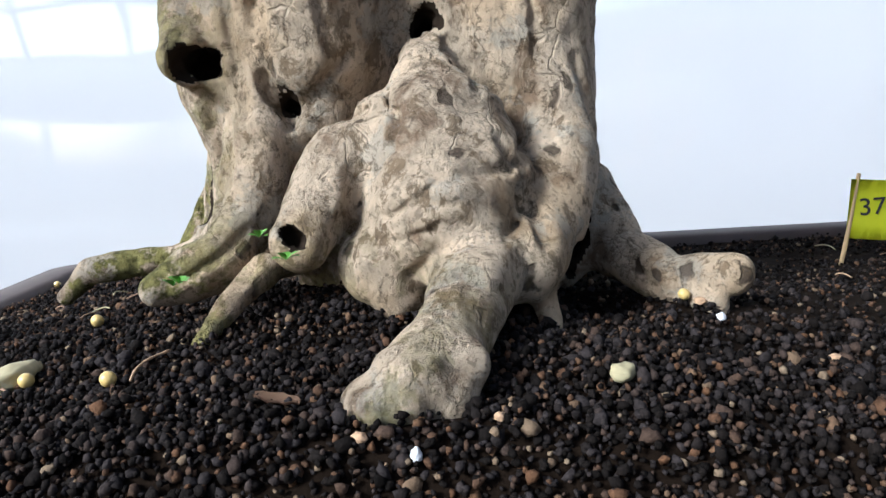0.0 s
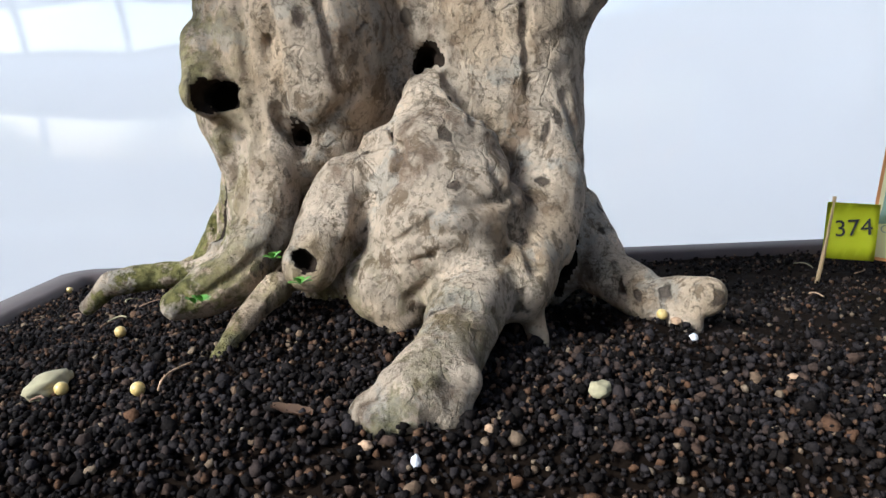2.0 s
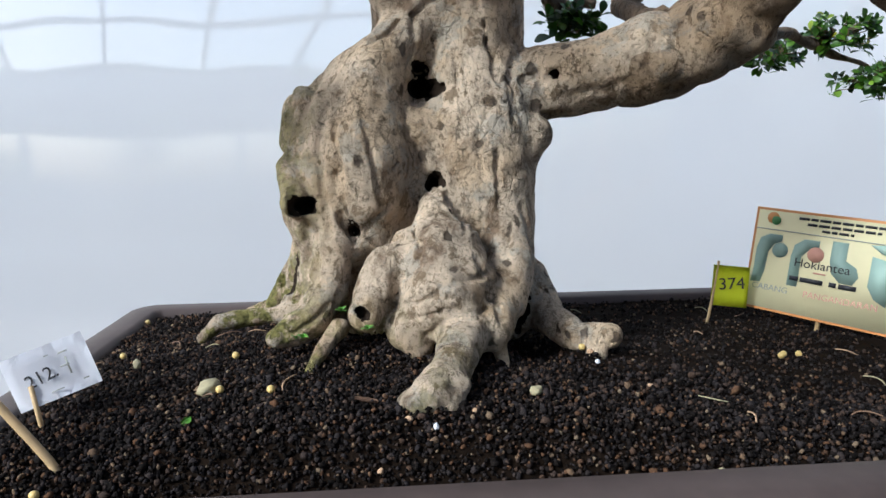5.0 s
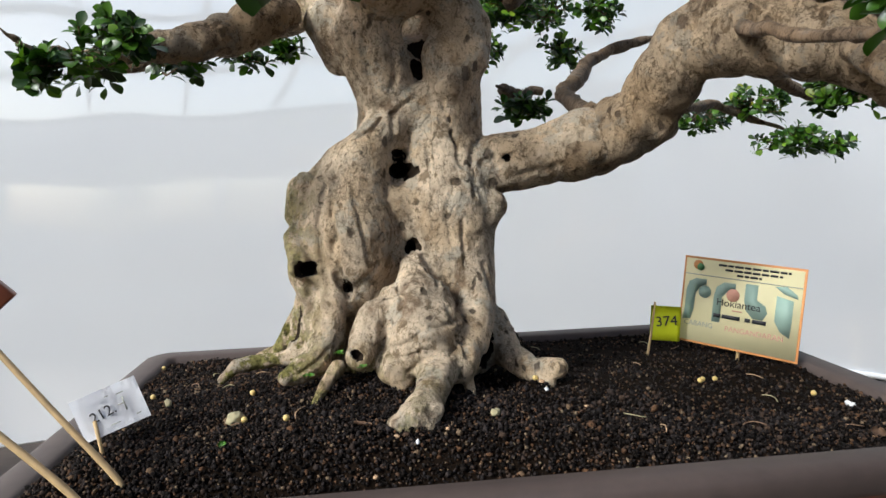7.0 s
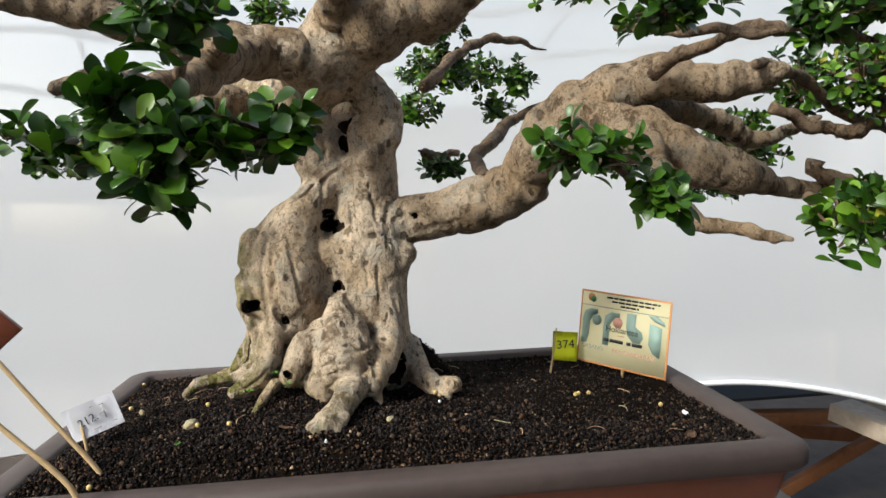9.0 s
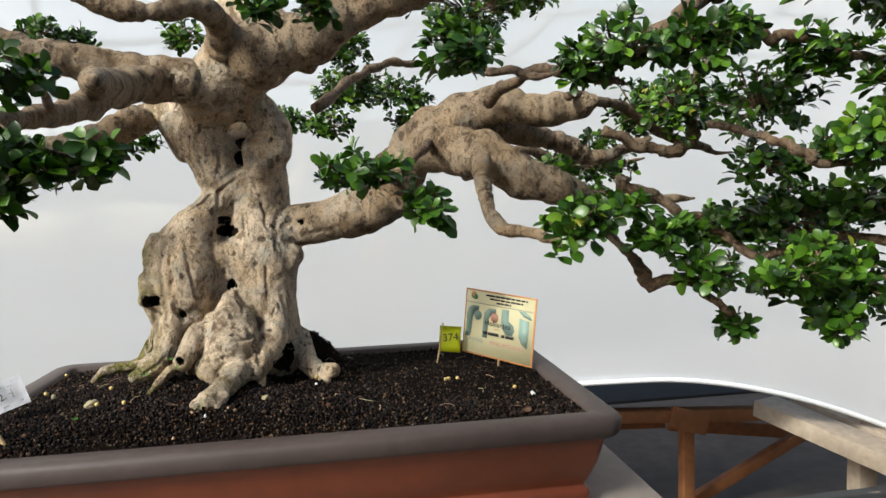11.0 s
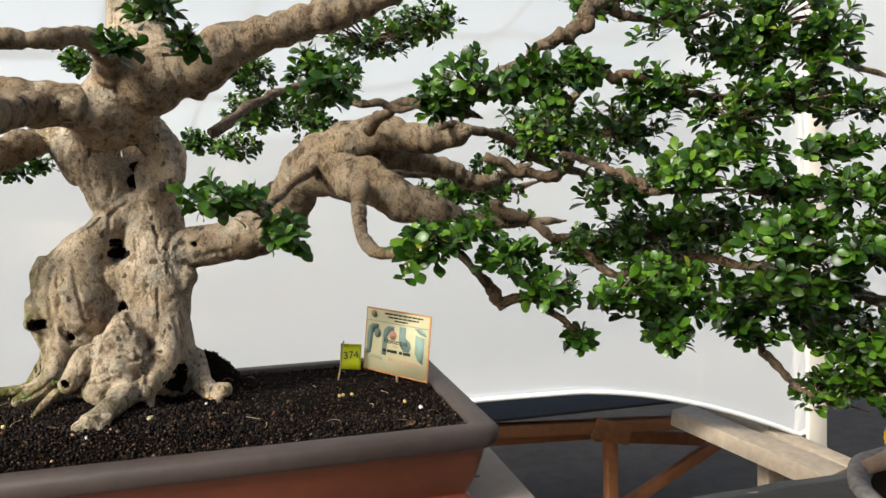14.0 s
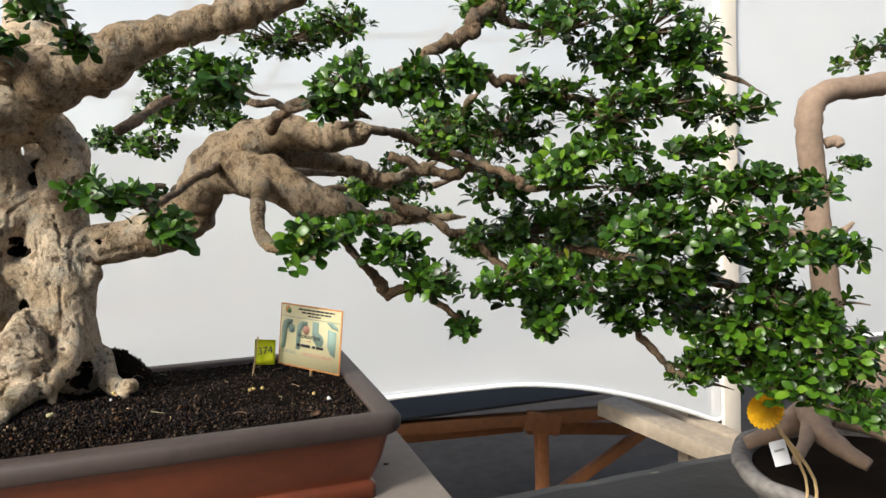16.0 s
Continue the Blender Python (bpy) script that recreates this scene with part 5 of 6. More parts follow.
def pad(x, y, z, wide, high, shoots, owner=tree):
    """A pad of foliage: shoots with leaf whorls on short twigs round a centre."""
    g = leaf_rng
    centre = np.array((x, y, z))
    deep = 0.8 * wide + 0.004
    blades, stems_v, stems_f = [], [], []
    for s in range(int(shoots * 1.25)):
        d = g.normal(size=3)
        d /= np.linalg.norm(d)
        reach = g.uniform(0.2, 1.0) ** 0.6 * (1.25 if g.uniform() < 0.15 else 1.0)
        tip = centre + d * reach * np.array((wide, deep, high))
        axis = d * np.array((0.7, 0.8, 0.4)) + np.array((0, -0.25, 0.75)) + 0.4 * g.normal(size=3)
        axis /= np.linalg.norm(axis)
        root = centre + (tip - centre) * 0.2 + np.array((0, 0.004, -0.25 * high))
        a = np.cross(axis, (0.3, 0.5, 0.8))
        a /= np.linalg.norm(a)
        b = np.cross(axis, a)
        base = len(stems_v)
        for c, r in ((root, 0.0011), (0.5 * (root + tip) + 0.002 * g.normal(size=3), 0.0009), (tip, 0.0006)):
            for k in range(4):
                stems_v.append(c + r * (a * math.cos(k * 1.571) + b * math.sin(k * 1.571)))
        for lv in (0, 1):
            for k in range(4):
                stems_f.append((base + lv * 4 + k, base + lv * 4 + (k + 1) % 4, base + lv * 4 + 4 + (k + 1) % 4, base + lv * 4 + 4 + k))
        count = g.integers(6, 10)
        for k in range(count):
            turn = k * 2.4 + g.uniform(-0.4, 0.4)
            lean = 0.25 + 0.75 * (1 - k / count) + g.uniform(-0.2, 0.2)
            out = a * math.cos(turn) + b * math.sin(turn)
            way = out * math.sin(lean + 0.35) + axis * math.cos(lean + 0.35)
            way = way + np.array((0, 0, -0.1)) + 0.12 * g.normal(size=3)
            way /= np.linalg.norm(way)
            flat = np.cross(way, np.cross(axis + 0.25 * g.normal(size=3), way))
            flat /= np.linalg.norm(flat)
            cross = np.cross(flat, way)
            size = g.uniform(0.0072, 0.0140) * (0.7 + 0.3 * (1 - k / count))
            m = np.stack([way * size, cross * size * g.uniform(0.85, 1.15), flat * size], -1)
            start = tip - axis * 0.0035 * (count - k) / count * 2
            if y < -0.33 and x < 0.24 and single[0] < 300:
                single[0] += 1
                ob = part("leaf", LEAF_ONE, None, owner)
                ob.matrix_world = Matrix([[*m[i], start[i]] for i in range(3)] + [[0, 0, 0, 1]])
            else:
                blades.append(LEAF_V @ m.T + start)
    if blades:
        n = len(blades)
        f = (LEAF_F[None] + 24 * np.arange(n)[:, None, None]).reshape(-1, 4)
        me = mesh_of("foliage", np.concatenate(blades), f.tolist())
        tagged(part("foliage", me, LEAF, owner), "glossy dark green spoon-shaped leaves", kind="stuff")
    tagged(part("shoot_growth", mesh_of("shoot_growth", stems_v, stems_f), TWIG_BARK, owner), "thin brown shoots", kind="stuff")


pad(0.171, -0.345, 0.346, 0.026, 0.013, 19)
pad(0.205, -0.345, 0.323, 0.015, 0.013, 14)
pad(0.238, -0.290, 0.426, 0.032, 0.022, 34)
pad(0.334, -0.330, 0.417, 0.036, 0.018, 31)
pad(0.314, -0.300, 0.412, 0.019, 0.015, 17)
pad(0.375, -0.330, 0.418, 0.031, 0.020, 30)
pad(0.464, -0.260, 0.499, 0.034, 0.015, 25)
pad(0.512, -0.300, 0.478, 0.042, 0.021, 40)
pad(0.587, -0.310, 0.480, 0.045, 0.026, 52)
pad(0.625, -0.320, 0.460, 0.029, 0.026, 35)
pad(0.560, -0.300, 0.453, 0.038, 0.024, 42)
pad(0.588, -0.330, 0.415, 0.042, 0.023, 43)
pad(0.633, -0.350, 0.403, 0.035, 0.011, 22)
pad(0.541, -0.320, 0.402, 0.035, 0.021, 34)
pad(0.481, -0.250, 0.397, 0.045, 0.025, 50)
pad(0.463, -0.150, 0.410, 0.040, 0.029, 51)
pad(0.481, -0.350, 0.354, 0.036, 0.018, 31)
pad(0.447, -0.300, 0.345, 0.025, 0.020, 26)
pad(0.545, -0.350, 0.345, 0.037, 0.018, 33)
pad(0.587, -0.370, 0.339, 0.037, 0.017, 30)
pad(0.633, -0.390, 0.341, 0.037, 0.015, 28)
pad(0.678, -0.390, 0.336, 0.022, 0.013, 18)
pad(0.495, -0.250, 0.311, 0.051, 0.025, 56)
pad(0.477, -0.200, 0.300, 0.038, 0.019, 34)
pad(0.596, -0.150, 0.288, 0.059, 0.034, 82)
pad(0.533, -0.380, 0.302, 0.039, 0.021, 37)
pad(0.577, -0.400, 0.296, 0.033, 0.018, 30)
pad(0.634, -0.410, 0.286, 0.035, 0.018, 30)
pad(0.672, -0.420, 0.288, 0.021, 0.015, 18)
pad(0.286, -0.365, 0.309, 0.022, 0.018, 21)
pad(0.322, -0.330, 0.318, 0.022, 0.012, 16)
pad(0.351, -0.340, 0.301, 0.022, 0.014, 18)
pad(0.374, -0.345, 0.280, 0.026, 0.012, 18)
pad(0.402, -0.335, 0.242, 0.011, 0.009, 10)
pad(0.426, -0.345, 0.273, 0.035, 0.015, 27)
pad(0.467, -0.345, 0.244, 0.024, 0.015, 20)
pad(0.490, -0.330, 0.267, 0.042, 0.018, 35)
pad(0.559, -0.320, 0.262, 0.040, 0.021, 39)
pad(0.607, -0.330, 0.240, 0.041, 0.021, 40)
pad(0.625, -0.380, 0.231, 0.042, 0.020, 38)
pad(0.661, -0.410, 0.237, 0.036, 0.021, 36)
pad(0.622, -0.310, 0.181, 0.028, 0.015, 22)
pad(0.638, -0.360, 0.195, 0.039, 0.019, 36)
pad(0.655, -0.400, 0.188, 0.037, 0.024, 40)
pad(0.683, -0.420, 0.202, 0.028, 0.026, 33)
pad(0.694, -0.420, 0.166, 0.022, 0.015, 19)
pad(0.128, -0.300, 0.467, 0.022, 0.009, 14)
pad(0.146, -0.280, 0.452, 0.012, 0.008, 10)
pad(0.156, 0.250, 0.484, 0.034, 0.018, 30)
pad(0.139, 0.240, 0.439, 0.039, 0.022, 40)
pad(0.082, 0.240, 0.447, 0.022, 0.017, 21)
pad(0.322, 0.100, 0.566, 0.077, 0.026, 82)
pad(0.388, 0.050, 0.570, 0.039, 0.025, 44)
pad(0.167, 0.150, 0.527, 0.041, 0.026, 46)
pad(0.262, 0.150, 0.459, 0.021, 0.020, 23)
pad(0.433, -0.030, 0.366, 0.043, 0.030, 56)
pad(0.461, -0.080, 0.413, 0.035, 0.029, 44)
pad(0.405, 0.000, 0.358, 0.031, 0.017, 27)
pad(0.490, -0.300, 0.422, 0.035, 0.016, 28)
pad(0.523, -0.330, 0.373, 0.036, 0.013, 24)
pad(0.556, -0.370, 0.318, 0.034, 0.012, 22)
pad(0.535, -0.300, 0.319, 0.041, 0.017, 32)
pad(0.602, -0.360, 0.370, 0.029, 0.012, 19)
pad(0.608, -0.400, 0.312, 0.033, 0.012, 21)
pad(0.573, -0.360, 0.273, 0.038, 0.016, 29)
pad(0.559, -0.310, 0.234, 0.024, 0.014, 20)
pad(0.633, -0.400, 0.255, 0.034, 0.015, 27)
pad(0.621, -0.360, 0.215, 0.032, 0.014, 23)
pad(0.422, -0.300, 0.438, 0.022, 0.013, 18)
pad(0.643, -0.390, 0.209, 0.031, 0.015, 25)
pad(0.476, -0.320, 0.281, 0.031, 0.013, 23)
pad(0.017, -0.400, 0.386, 0.017, 0.012, 14)
pad(0.016, -0.410, 0.348, 0.022, 0.012, 16)
pad(0.045, -0.400, 0.350, 0.021, 0.009, 14)
pad(0.004, -0.420, 0.358, 0.009, 0.008, 9)
pad(0.013, -0.410, 0.334, 0.011, 0.008, 10)
pad(0.115, -0.330, 0.435, 0.012, 0.007, 10)
pad(-0.170, 0.100, 0.529, 0.029, 0.017, 24)
pad(-0.129, 0.100, 0.520, 0.023, 0.011, 17)
pad(-0.017, 0.100, 0.526, 0.030, 0.017, 26)
pad(0.180, 0.200, 0.487, 0.042, 0.034, 61)
pad(-0.134, -0.120, 0.367, 0.029, 0.013, 21)
pad(-0.155, -0.120, 0.361, 0.011, 0.009, 10)
pad(-0.104, -0.120, 0.379, 0.017, 0.011, 14)
pad(-0.096, -0.050, 0.376, 0.024, 0.008, 14)
pad(-0.065, 0.000, 0.389, 0.023, 0.006, 11)
pad(-0.032, 0.000, 0.394, 0.012, 0.007, 10)
pad(0.232, 0.260, 0.486, 0.036, 0.024, 39)
pad(0.258, 0.260, 0.441, 0.028, 0.018, 26)
pad(0.157, 0.050, 0.356, 0.026, 0.012, 18)
pad(0.431, 0.270, 0.364, 0.038, 0.018, 32)
pad(0.502, 0.200, 0.330, 0.048, 0.017, 37)
pad(0.460, 0.200, 0.372, 0.035, 0.018, 30)
pad(0.551, 0.200, 0.323, 0.026, 0.013, 19)
pad(-0.030, -0.400, 0.349, 0.013, 0.006, 4)
pad(0.012, -0.410, 0.346, 0.012, 0.006, 5)
pad(0.032, -0.410, 0.343, 0.009, 0.005, 4)
pad(0.013, -0.410, 0.335, 0.010, 0.004, 3)
pad(-0.012, -0.400, 0.345, 0.010, 0.006, 4)

# ---- labels in the pot ----
def words(text, size, mat, m, parent, name="lettering"):
    """Built-in lettering as a thin mesh on the plane of m."""
    curve = bpy.data.curves.new(name, "FONT")
    curve.body, curve.size, curve.align_x, curve.align_y, curve.extrude = text, size, "CENTER", "CENTER", 0.00008
    ob = new(name, curve)
    bpy.context.view_layer.update()
    me = bpy.data.meshes.new_from_object(ob.evaluated_get(bpy.context.evaluated_depsgraph_get()))
    bpy.data.objects.remove(ob)
    me.transform(m)
    return part(name, me, mat, parent)


def frame_of(origin, right, up):
    """A plane's matrix from its lower left corner and two edges' directions."""
    r, u = Vector(right).normalized(), Vector(up)
    u = (u - r * u.dot(r)).normalized()
    n = r.cross(u)
    return Matrix(((r.x, u.x, n.x, origin[0]), (r.y, u.y, n.y, origin[1]), (r.z, u.z, n.z, origin[2]), (0, 0, 0, 1)))


def flat(m, x0, y0, x1, y1, lift=0.0, thick=0.00025, bevel=0.0):
    return box((x0, y0, lift), (x1, y1, lift + thick), bevel, m)


def blob(m, points, lift, thick=0.0002):
    """A flat printed shape with a closed outline."""
    bm = bmesh.new()
    low = [bm.verts.new(m @ Vector((x, y, lift))) for x, y in points]
    face = bm.faces.new(low)
    top = bmesh.ops.extrude_face_region(bm, geom=[face])
    bmesh.ops.translate(bm, verts=[v for v in top["geom"] if isinstance(v, bmesh.types.BMVert)], vec=m.to_3x3() @ Vector((0, 0, thick)))
    return bm


def disc_points(x, y, r, n=20):
    return [(x + r * math.cos(2 * math.pi * k / n), y + r * math.sin(2 * math.pi * k / n)) for k in range(n)]


card = thing("name_card", (0.328, 0.012, 0.137), "cream printed exhibition card with orange border on a stick", "sign")
CM = frame_of((0.2935, 0.0505, 0.1455), (0.0635, -0.0765, -0.0065), (0.009, -0.001, 0.0765))
CW, CH = 0.0995, 0.0765
part("panel", flat(CM, 0, 0, CW, CH, -0.0006, 0.0012, 0.0002), CARD_EDGE, card, "orange edged card")
part("face", flat(CM, 0.0018, 0.0018, CW - 0.0018, CH - 0.0018, 0.0006, 0.0002), CARD_PAPER, card, "cream printed face")
part("rule", flat(CM, 0.002, 0.0605, CW - 0.002, 0.0612, 0.0008), GREY_PRINT, card)
for y, x0, x1 in ((0.0705, 0.030, 0.088), (0.0668, 0.036, 0.082), (0.0632, 0.046, 0.066)):
    x = x0
    while x < x1:
        step_w = 0.003 + 0.004 * abs(math.sin(x * 900))
        part("text_bar", flat(CM, x, y, min(x + step_w, x1), y + 0.0018, 0.0008), INK, card)
        x += step_w + 0.0011
part("emblem", blob(CM, disc_points(0.0125, 0.0695, 0.0042), 0.0008), CARD_EDGE, card)
part("emblem", blob(CM, disc_points(0.0148, 0.0678, 0.0032), 0.0010), GREEN_PRINT, card)
# the broad mark printed behind the writing
part("mark", blob(CM, [(0.003, 0.020), (0.010, 0.021), (0.012, 0.030), (0.0125, 0.044), (0.016, 0.0505), (0.021, 0.053), (0.021, 0.0575), (0.012, 0.0575), (0.006, 0.054), (0.004, 0.046), (0.004, 0.030)], 0.0008), TEAL_PRINT, card)
part("mark", blob(CM, disc_points(0.0205, 0.0465, 0.0055), 0.0010), TEAL_PRINT, card)
part("mark", blob(CM, [(0.0285, 0.022), (0.0355, 0.022), (0.0355, 0.044), (0.040, 0.050), (0.046, 0.052), (0.046, 0.057), (0.036, 0.057), (0.030, 0.052), (0.0285, 0.044)], 0.0008), TEAL_PRINT, card)
part("mark", blob(CM, [(0.054, 0.0585), (0.064, 0.0585), (0.064, 0.046), (0.071, 0.042), (0.073, 0.036), (0.070, 0.030), (0.062, 0.030), (0.056, 0.036), (0.054, 0.044)], 0.0008), TEAL_PRINT, card)
part("mark", blob(CM, [(0.079, 0.052), (0.092, 0.0495), (0.092, 0.030), (0.0915, 0.019), (0.084, 0.023), (0.079, 0.031)], 0.0008), TEAL_PRINT, card)
part("mark", blob(CM, [(0.077, 0.0595), (0.086, 0.0605), (0.094, 0.055), (0.095, 0.0515), (0.084, 0.0545)], 0.0010), TEAL_PRINT, card)
part("mark", blob(CM, disc_points(0.0445, 0.0470, 0.0055), 0.0011), RED_PRINT, card)
part("caption", flat(CM, 0.045, 0.0335, 0.053, 0.0345, 0.0012), RED_PRINT, card)
words("Hokiantea", 0.0088, INK, CM @ pose(0.0495, 0.0395, 0.0012), card, "handwriting")
for x0, x1 in ((0.030, 0.036), (0.037, 0.052), (0.056, 0.0605), (0.062, 0.073)):
    part("text_bar", flat(CM, x0, 0.0262, x1, 0.0295, 0.0012), INK, card)
words("CABANG", 0.0062, GREY_PRINT, CM @ pose(0.0175, 0.0175, 0.0010), card)
words("PANGANDARAN", 0.0062, RED_PRINT, CM @ pose(0.0640, 0.0175, 0.0010), card)
part("stick", tube([(0.3265, 0.0121, 0.120, 0.0016), (0.3347, 0.0112, 0.190, 0.0016)], 8, 2), BAMBOO, card, "bamboo stick")

flag = thing("number_flag", (0.2605, 0.0415, 0.135), "lime yellow paper flag on a toothpick", "flag")
FM = frame_of((0.2640, 0.0435, 0.1485), (0.024, -0.0085, -0.0015), (0.0060, 0.0015, 0.030))
bm = bmesh.new()
grid = [[bm.verts.new(FM @ Vector((0.0255 * i / 8, 0.0305 * j / 4, 0.0012 * math.sin(i * 0.7) * i / 8))) for j in range(5)] for i in range(9)]
for i in range(8):
    for j in range(4):
        bm.faces.new((grid[i][j], grid[i + 1][j], grid[i + 1][j + 1], grid[i][j + 1]))
bmesh.ops.solidify(bm, geom=bm.faces[:], thickness=0.0003)
part("paper", bm, YELLOW_PAPER, flag)
words("374", 0.0125, INK, FM @ pose(0.0135, 0.017, 0.0012, 0, 0, 8), flag)
part("stick", tube([(0.2590, 0.0408, 0.125, 0.0011), (0.2650, 0.0435, 0.150, 0.0011), (0.2705, 0.0460, 0.1815, 0.0010)], 8, 3), BAMBOO, flag, "pale toothpick")

tag = thing("paper_tag", (-0.120, -0.140, 0.146), "small white paper tag with pencilled figures", "label")
TM = frame_of((-0.1400, -0.1325, 0.1555), (0.0345, 0.003, 0.0125), (-0.0055, 0.003, 0.0225))
bm = bmesh.new()
grid = [[bm.verts.new(TM @ Vector((0.0365 * i / 8, 0.0245 * j / 4, 0.0010 * math.sin(i * 0.6 + j * 0.4)))) for j in range(5)] for i in range(9)]
for i in range(8):
    for j in range(4):
        bm.faces.new((grid[i][j], grid[i + 1][j], grid[i + 1][j + 1], grid[i][j + 1]))
bmesh.ops.solidify(bm, geom=bm.faces[:], thickness=0.0003)
part("paper", bm, WHITE_PAPER, tag)
words("212.", 0.0085, INK, TM @ pose(0.0145, 0.0115, 0.0013, 0, 0, 6), tag)
for x0, y0, x1, y1 in ((0.0235, 0.0125, 0.0275, 0.0132), (0.0265, 0.0085, 0.0272, 0.0165), (0.0245, 0.0185, 0.0285, 0.0191), (0.0185, 0.0195, 0.0205, 0.0200), (0.016, 0.0035, 0.0215, 0.0040), (0.0305, 0.0040, 0.0330, 0.0046)):
    part("pencil_mark", flat(TM, x0, y0, x1, y1, 0.0012), GREY_PRINT, tag)
part("stick", tube([(-0.1295, -0.1335, 0.135, 0.0011), (-0.1345, -0.1330, 0.168, 0.0011)], 8, 2), BAMBOO, tag, "short bamboo stick")

for rows in ([(-0.1105, -0.1655, 0.138, 0.0017), (-0.1130, -0.1650, 0.1475, 0.0018), (-0.1470, -0.1575, 0.187, 0.0017), (-0.1980, -0.1450, 0.246, 0.0016)],
             [(-0.1100, -0.2010, 0.140, 0.0018), (-0.1200, -0.2000, 0.157, 0.0018), (-0.1590, -0.1960, 0.195, 0.0017), (-0.2130, -0.1900, 0.247, 0.0016)]):
    stick = part("bamboo_skewer", tube(rows, 10, 4), BAMBOO)
    tagged(stick, "split bamboo skewer leaning out of the soil", "stick", "skewers in the pot")

plaque = thing("wooden_plaque", (-0.213, -0.19, 0.247), "varnished red-brown wooden plaque with red seal on a skewer", "sign")
PM = pose(-0.2040, -0.1260, 0.2400, 90, 0, 14) @ pose(0, 0, 0, 0, 0, 42)
part("board", box((-0.021, -0.021, -0.004), (0.021, 0.021, 0.004), 0.0012, PM), RED_WOOD, plaque)
part("moulding", box((-0.023, 0.019, -0.005), (0.023, 0.023, 0.006), 0.0008, PM), BOARD, plaque, "dusty grey edge strip")
part("stick", tube([(-0.2130, -0.1880, 0.246, 0.0014), (-0.2040, -0.1300, 0.232, 0.0014)], 8, 2), BAMBOO, plaque)
bm = bmesh.new()
bmesh.ops.create_cone(bm, cap_ends=True, segments=28, radius1=0.013, radius2=0.0125, depth=0.002, matrix=pose(-0.2090, -0.1290, 0.2630, 90, 0, 14))
part("seal", bm, RED_PRINT, plaque, "red round seal")


# ---- loose bits on the soil ----
def stone(name, x, y, size, mat, label, category, squash=(1, 0.8, 0.6), group="", seed=1, sink=0.3):
    g = np.random.default_rng(seed)
    bm = bmesh.new()
    bmesh.ops.create_icosphere(bm, subdivisions=3, radius=1)
    for v in bm.verts:
        n = noise.noise(v.co * 1.6 + Vector((seed, 0, 0))) * 0.35 + noise.noise(v.co * 4 + Vector((0, seed, 0))) * 0.12
        v.co = Vector((v.co.x * squash[0], v.co.y * squash[1], v.co.z * squash[2])) * (1 + n) * size
    bmesh.ops.transform(bm, matrix=pose(x, y, soil_height(x, y) + 0.0012 + size * squash[2] * (1 - sink), 0, 0, g.uniform(0, 180)), verts=bm.verts)
    return tagged(part(name, bm, mat), label, category, group)


def pellet(x, y, r=0.0019):
    bm = bmesh.new()
    bmesh.ops.create_icosphere(bm, subdivisions=3, radius=r)
    for v in bm.verts:
        v.co *= 1 + 0.05 * noise.noise(v.co * 500)
    bmesh.ops.translate(bm, verts=bm.verts, vec=(x, y, soil_height(x, y) + 0.0016 + 0.8 * r))
    tagged(part("fertiliser_pellet", bm, PELLET), "round yellow resin fertiliser pellet on the grit", "pellet", "fertiliser pellets")


def fallen_leaf(name, x, y, size, mat, label, turn):
    bm = bmesh.new()
    grid = []
    for i in range(9):
        u = i / 8
        w = 0.60 * math.sin(math.pi * min(1, u * 0.92 + 0.05)) ** 0.8
        grid.append([bm.verts.new(((u - 0.5) * size * 2, w * size * v, size * (0.22 * v * v + 0.25 * (u - 0.5) ** 2) + 0.0002 * math.sin(i * 2.1 + v))) for v in (-1, -0.5, 0, 0.5, 1)])
    for a, b in zip(grid, grid[1:]):
        for k in range(4):
            bm.faces.new((a[k], a[k + 1], b[k + 1], b[k]))
    bmesh.ops.solidify(bm, geom=bm.faces[:], thickness=0.0003)
    bmesh.ops.transform(bm, matrix=pose(x, y, soil_height(x, y) + 0.0022, 8, -6, 60 * turn), verts=bm.verts)
    tagged(part(name, bm, mat), label, "leaf")


def sprout(x, y, z):
    """A tiny weed with a few round leaves."""
    weed = thing("moss_sprout", (x, y, z), "tiny bright green weed sprouting on the bark", "weed", "weeds on the trunk")
    g = np.random.default_rng(int(abs(x) * 90000))
    for k in range(5):
        a, up = k * 1.3 + g.uniform(0, 1), g.uniform(0.2, 0.9)
        m = Matrix.Translation((x, y, z)) @ Euler((0, -up, a)).to_matrix().to_4x4() @ Matrix.Diagonal((0.0034, 0.0040, 0.0034, 1))
        me = LEAF_ONE.copy()
        me.materials.clear()
        me.transform(m)
        part("leaflet", me, SPROUT, weed)


pellet(-0.031, -0.135)
pellet(-0.056, -0.125)
pellet(-0.058, -0.082)
pellet(-0.137, -0.027)
pellet(-0.018, -0.187)
pellet(0.259, -0.059)
pellet(0.255, -0.063)
pellet(0.318, -0.099)
pellet(-0.164, 0.091)
pellet(-0.113, -0.179)
pellet(-0.019, -0.188)
pellet(0.268, -0.06)
pellet(0.127, -0.084)
stone("flat_stone", -0.062, -0.12, 0.0082, PALE_STONE, "flat mossy cream stone lying on the grit", "stone", (1.15, 0.55, 0.35), seed=1)
stone("pebble", 0.087, -0.149, 0.0032, PALE_STONE, "cream pebble on the dark grit", "pebble", (1, 0.8, 0.7), seed=2)
stone("pebble", 0.128, -0.108, 0.0014, WHITE_STONE, "white chip on the dark grit", "pebble", (1, 0.9, 0.8), seed=3)
stone("pebble", 0.041, -0.168, 0.0017, WHITE_STONE, "white stone chip at the root tip", "pebble", (0.6, 0.6, 1.0), seed=4)
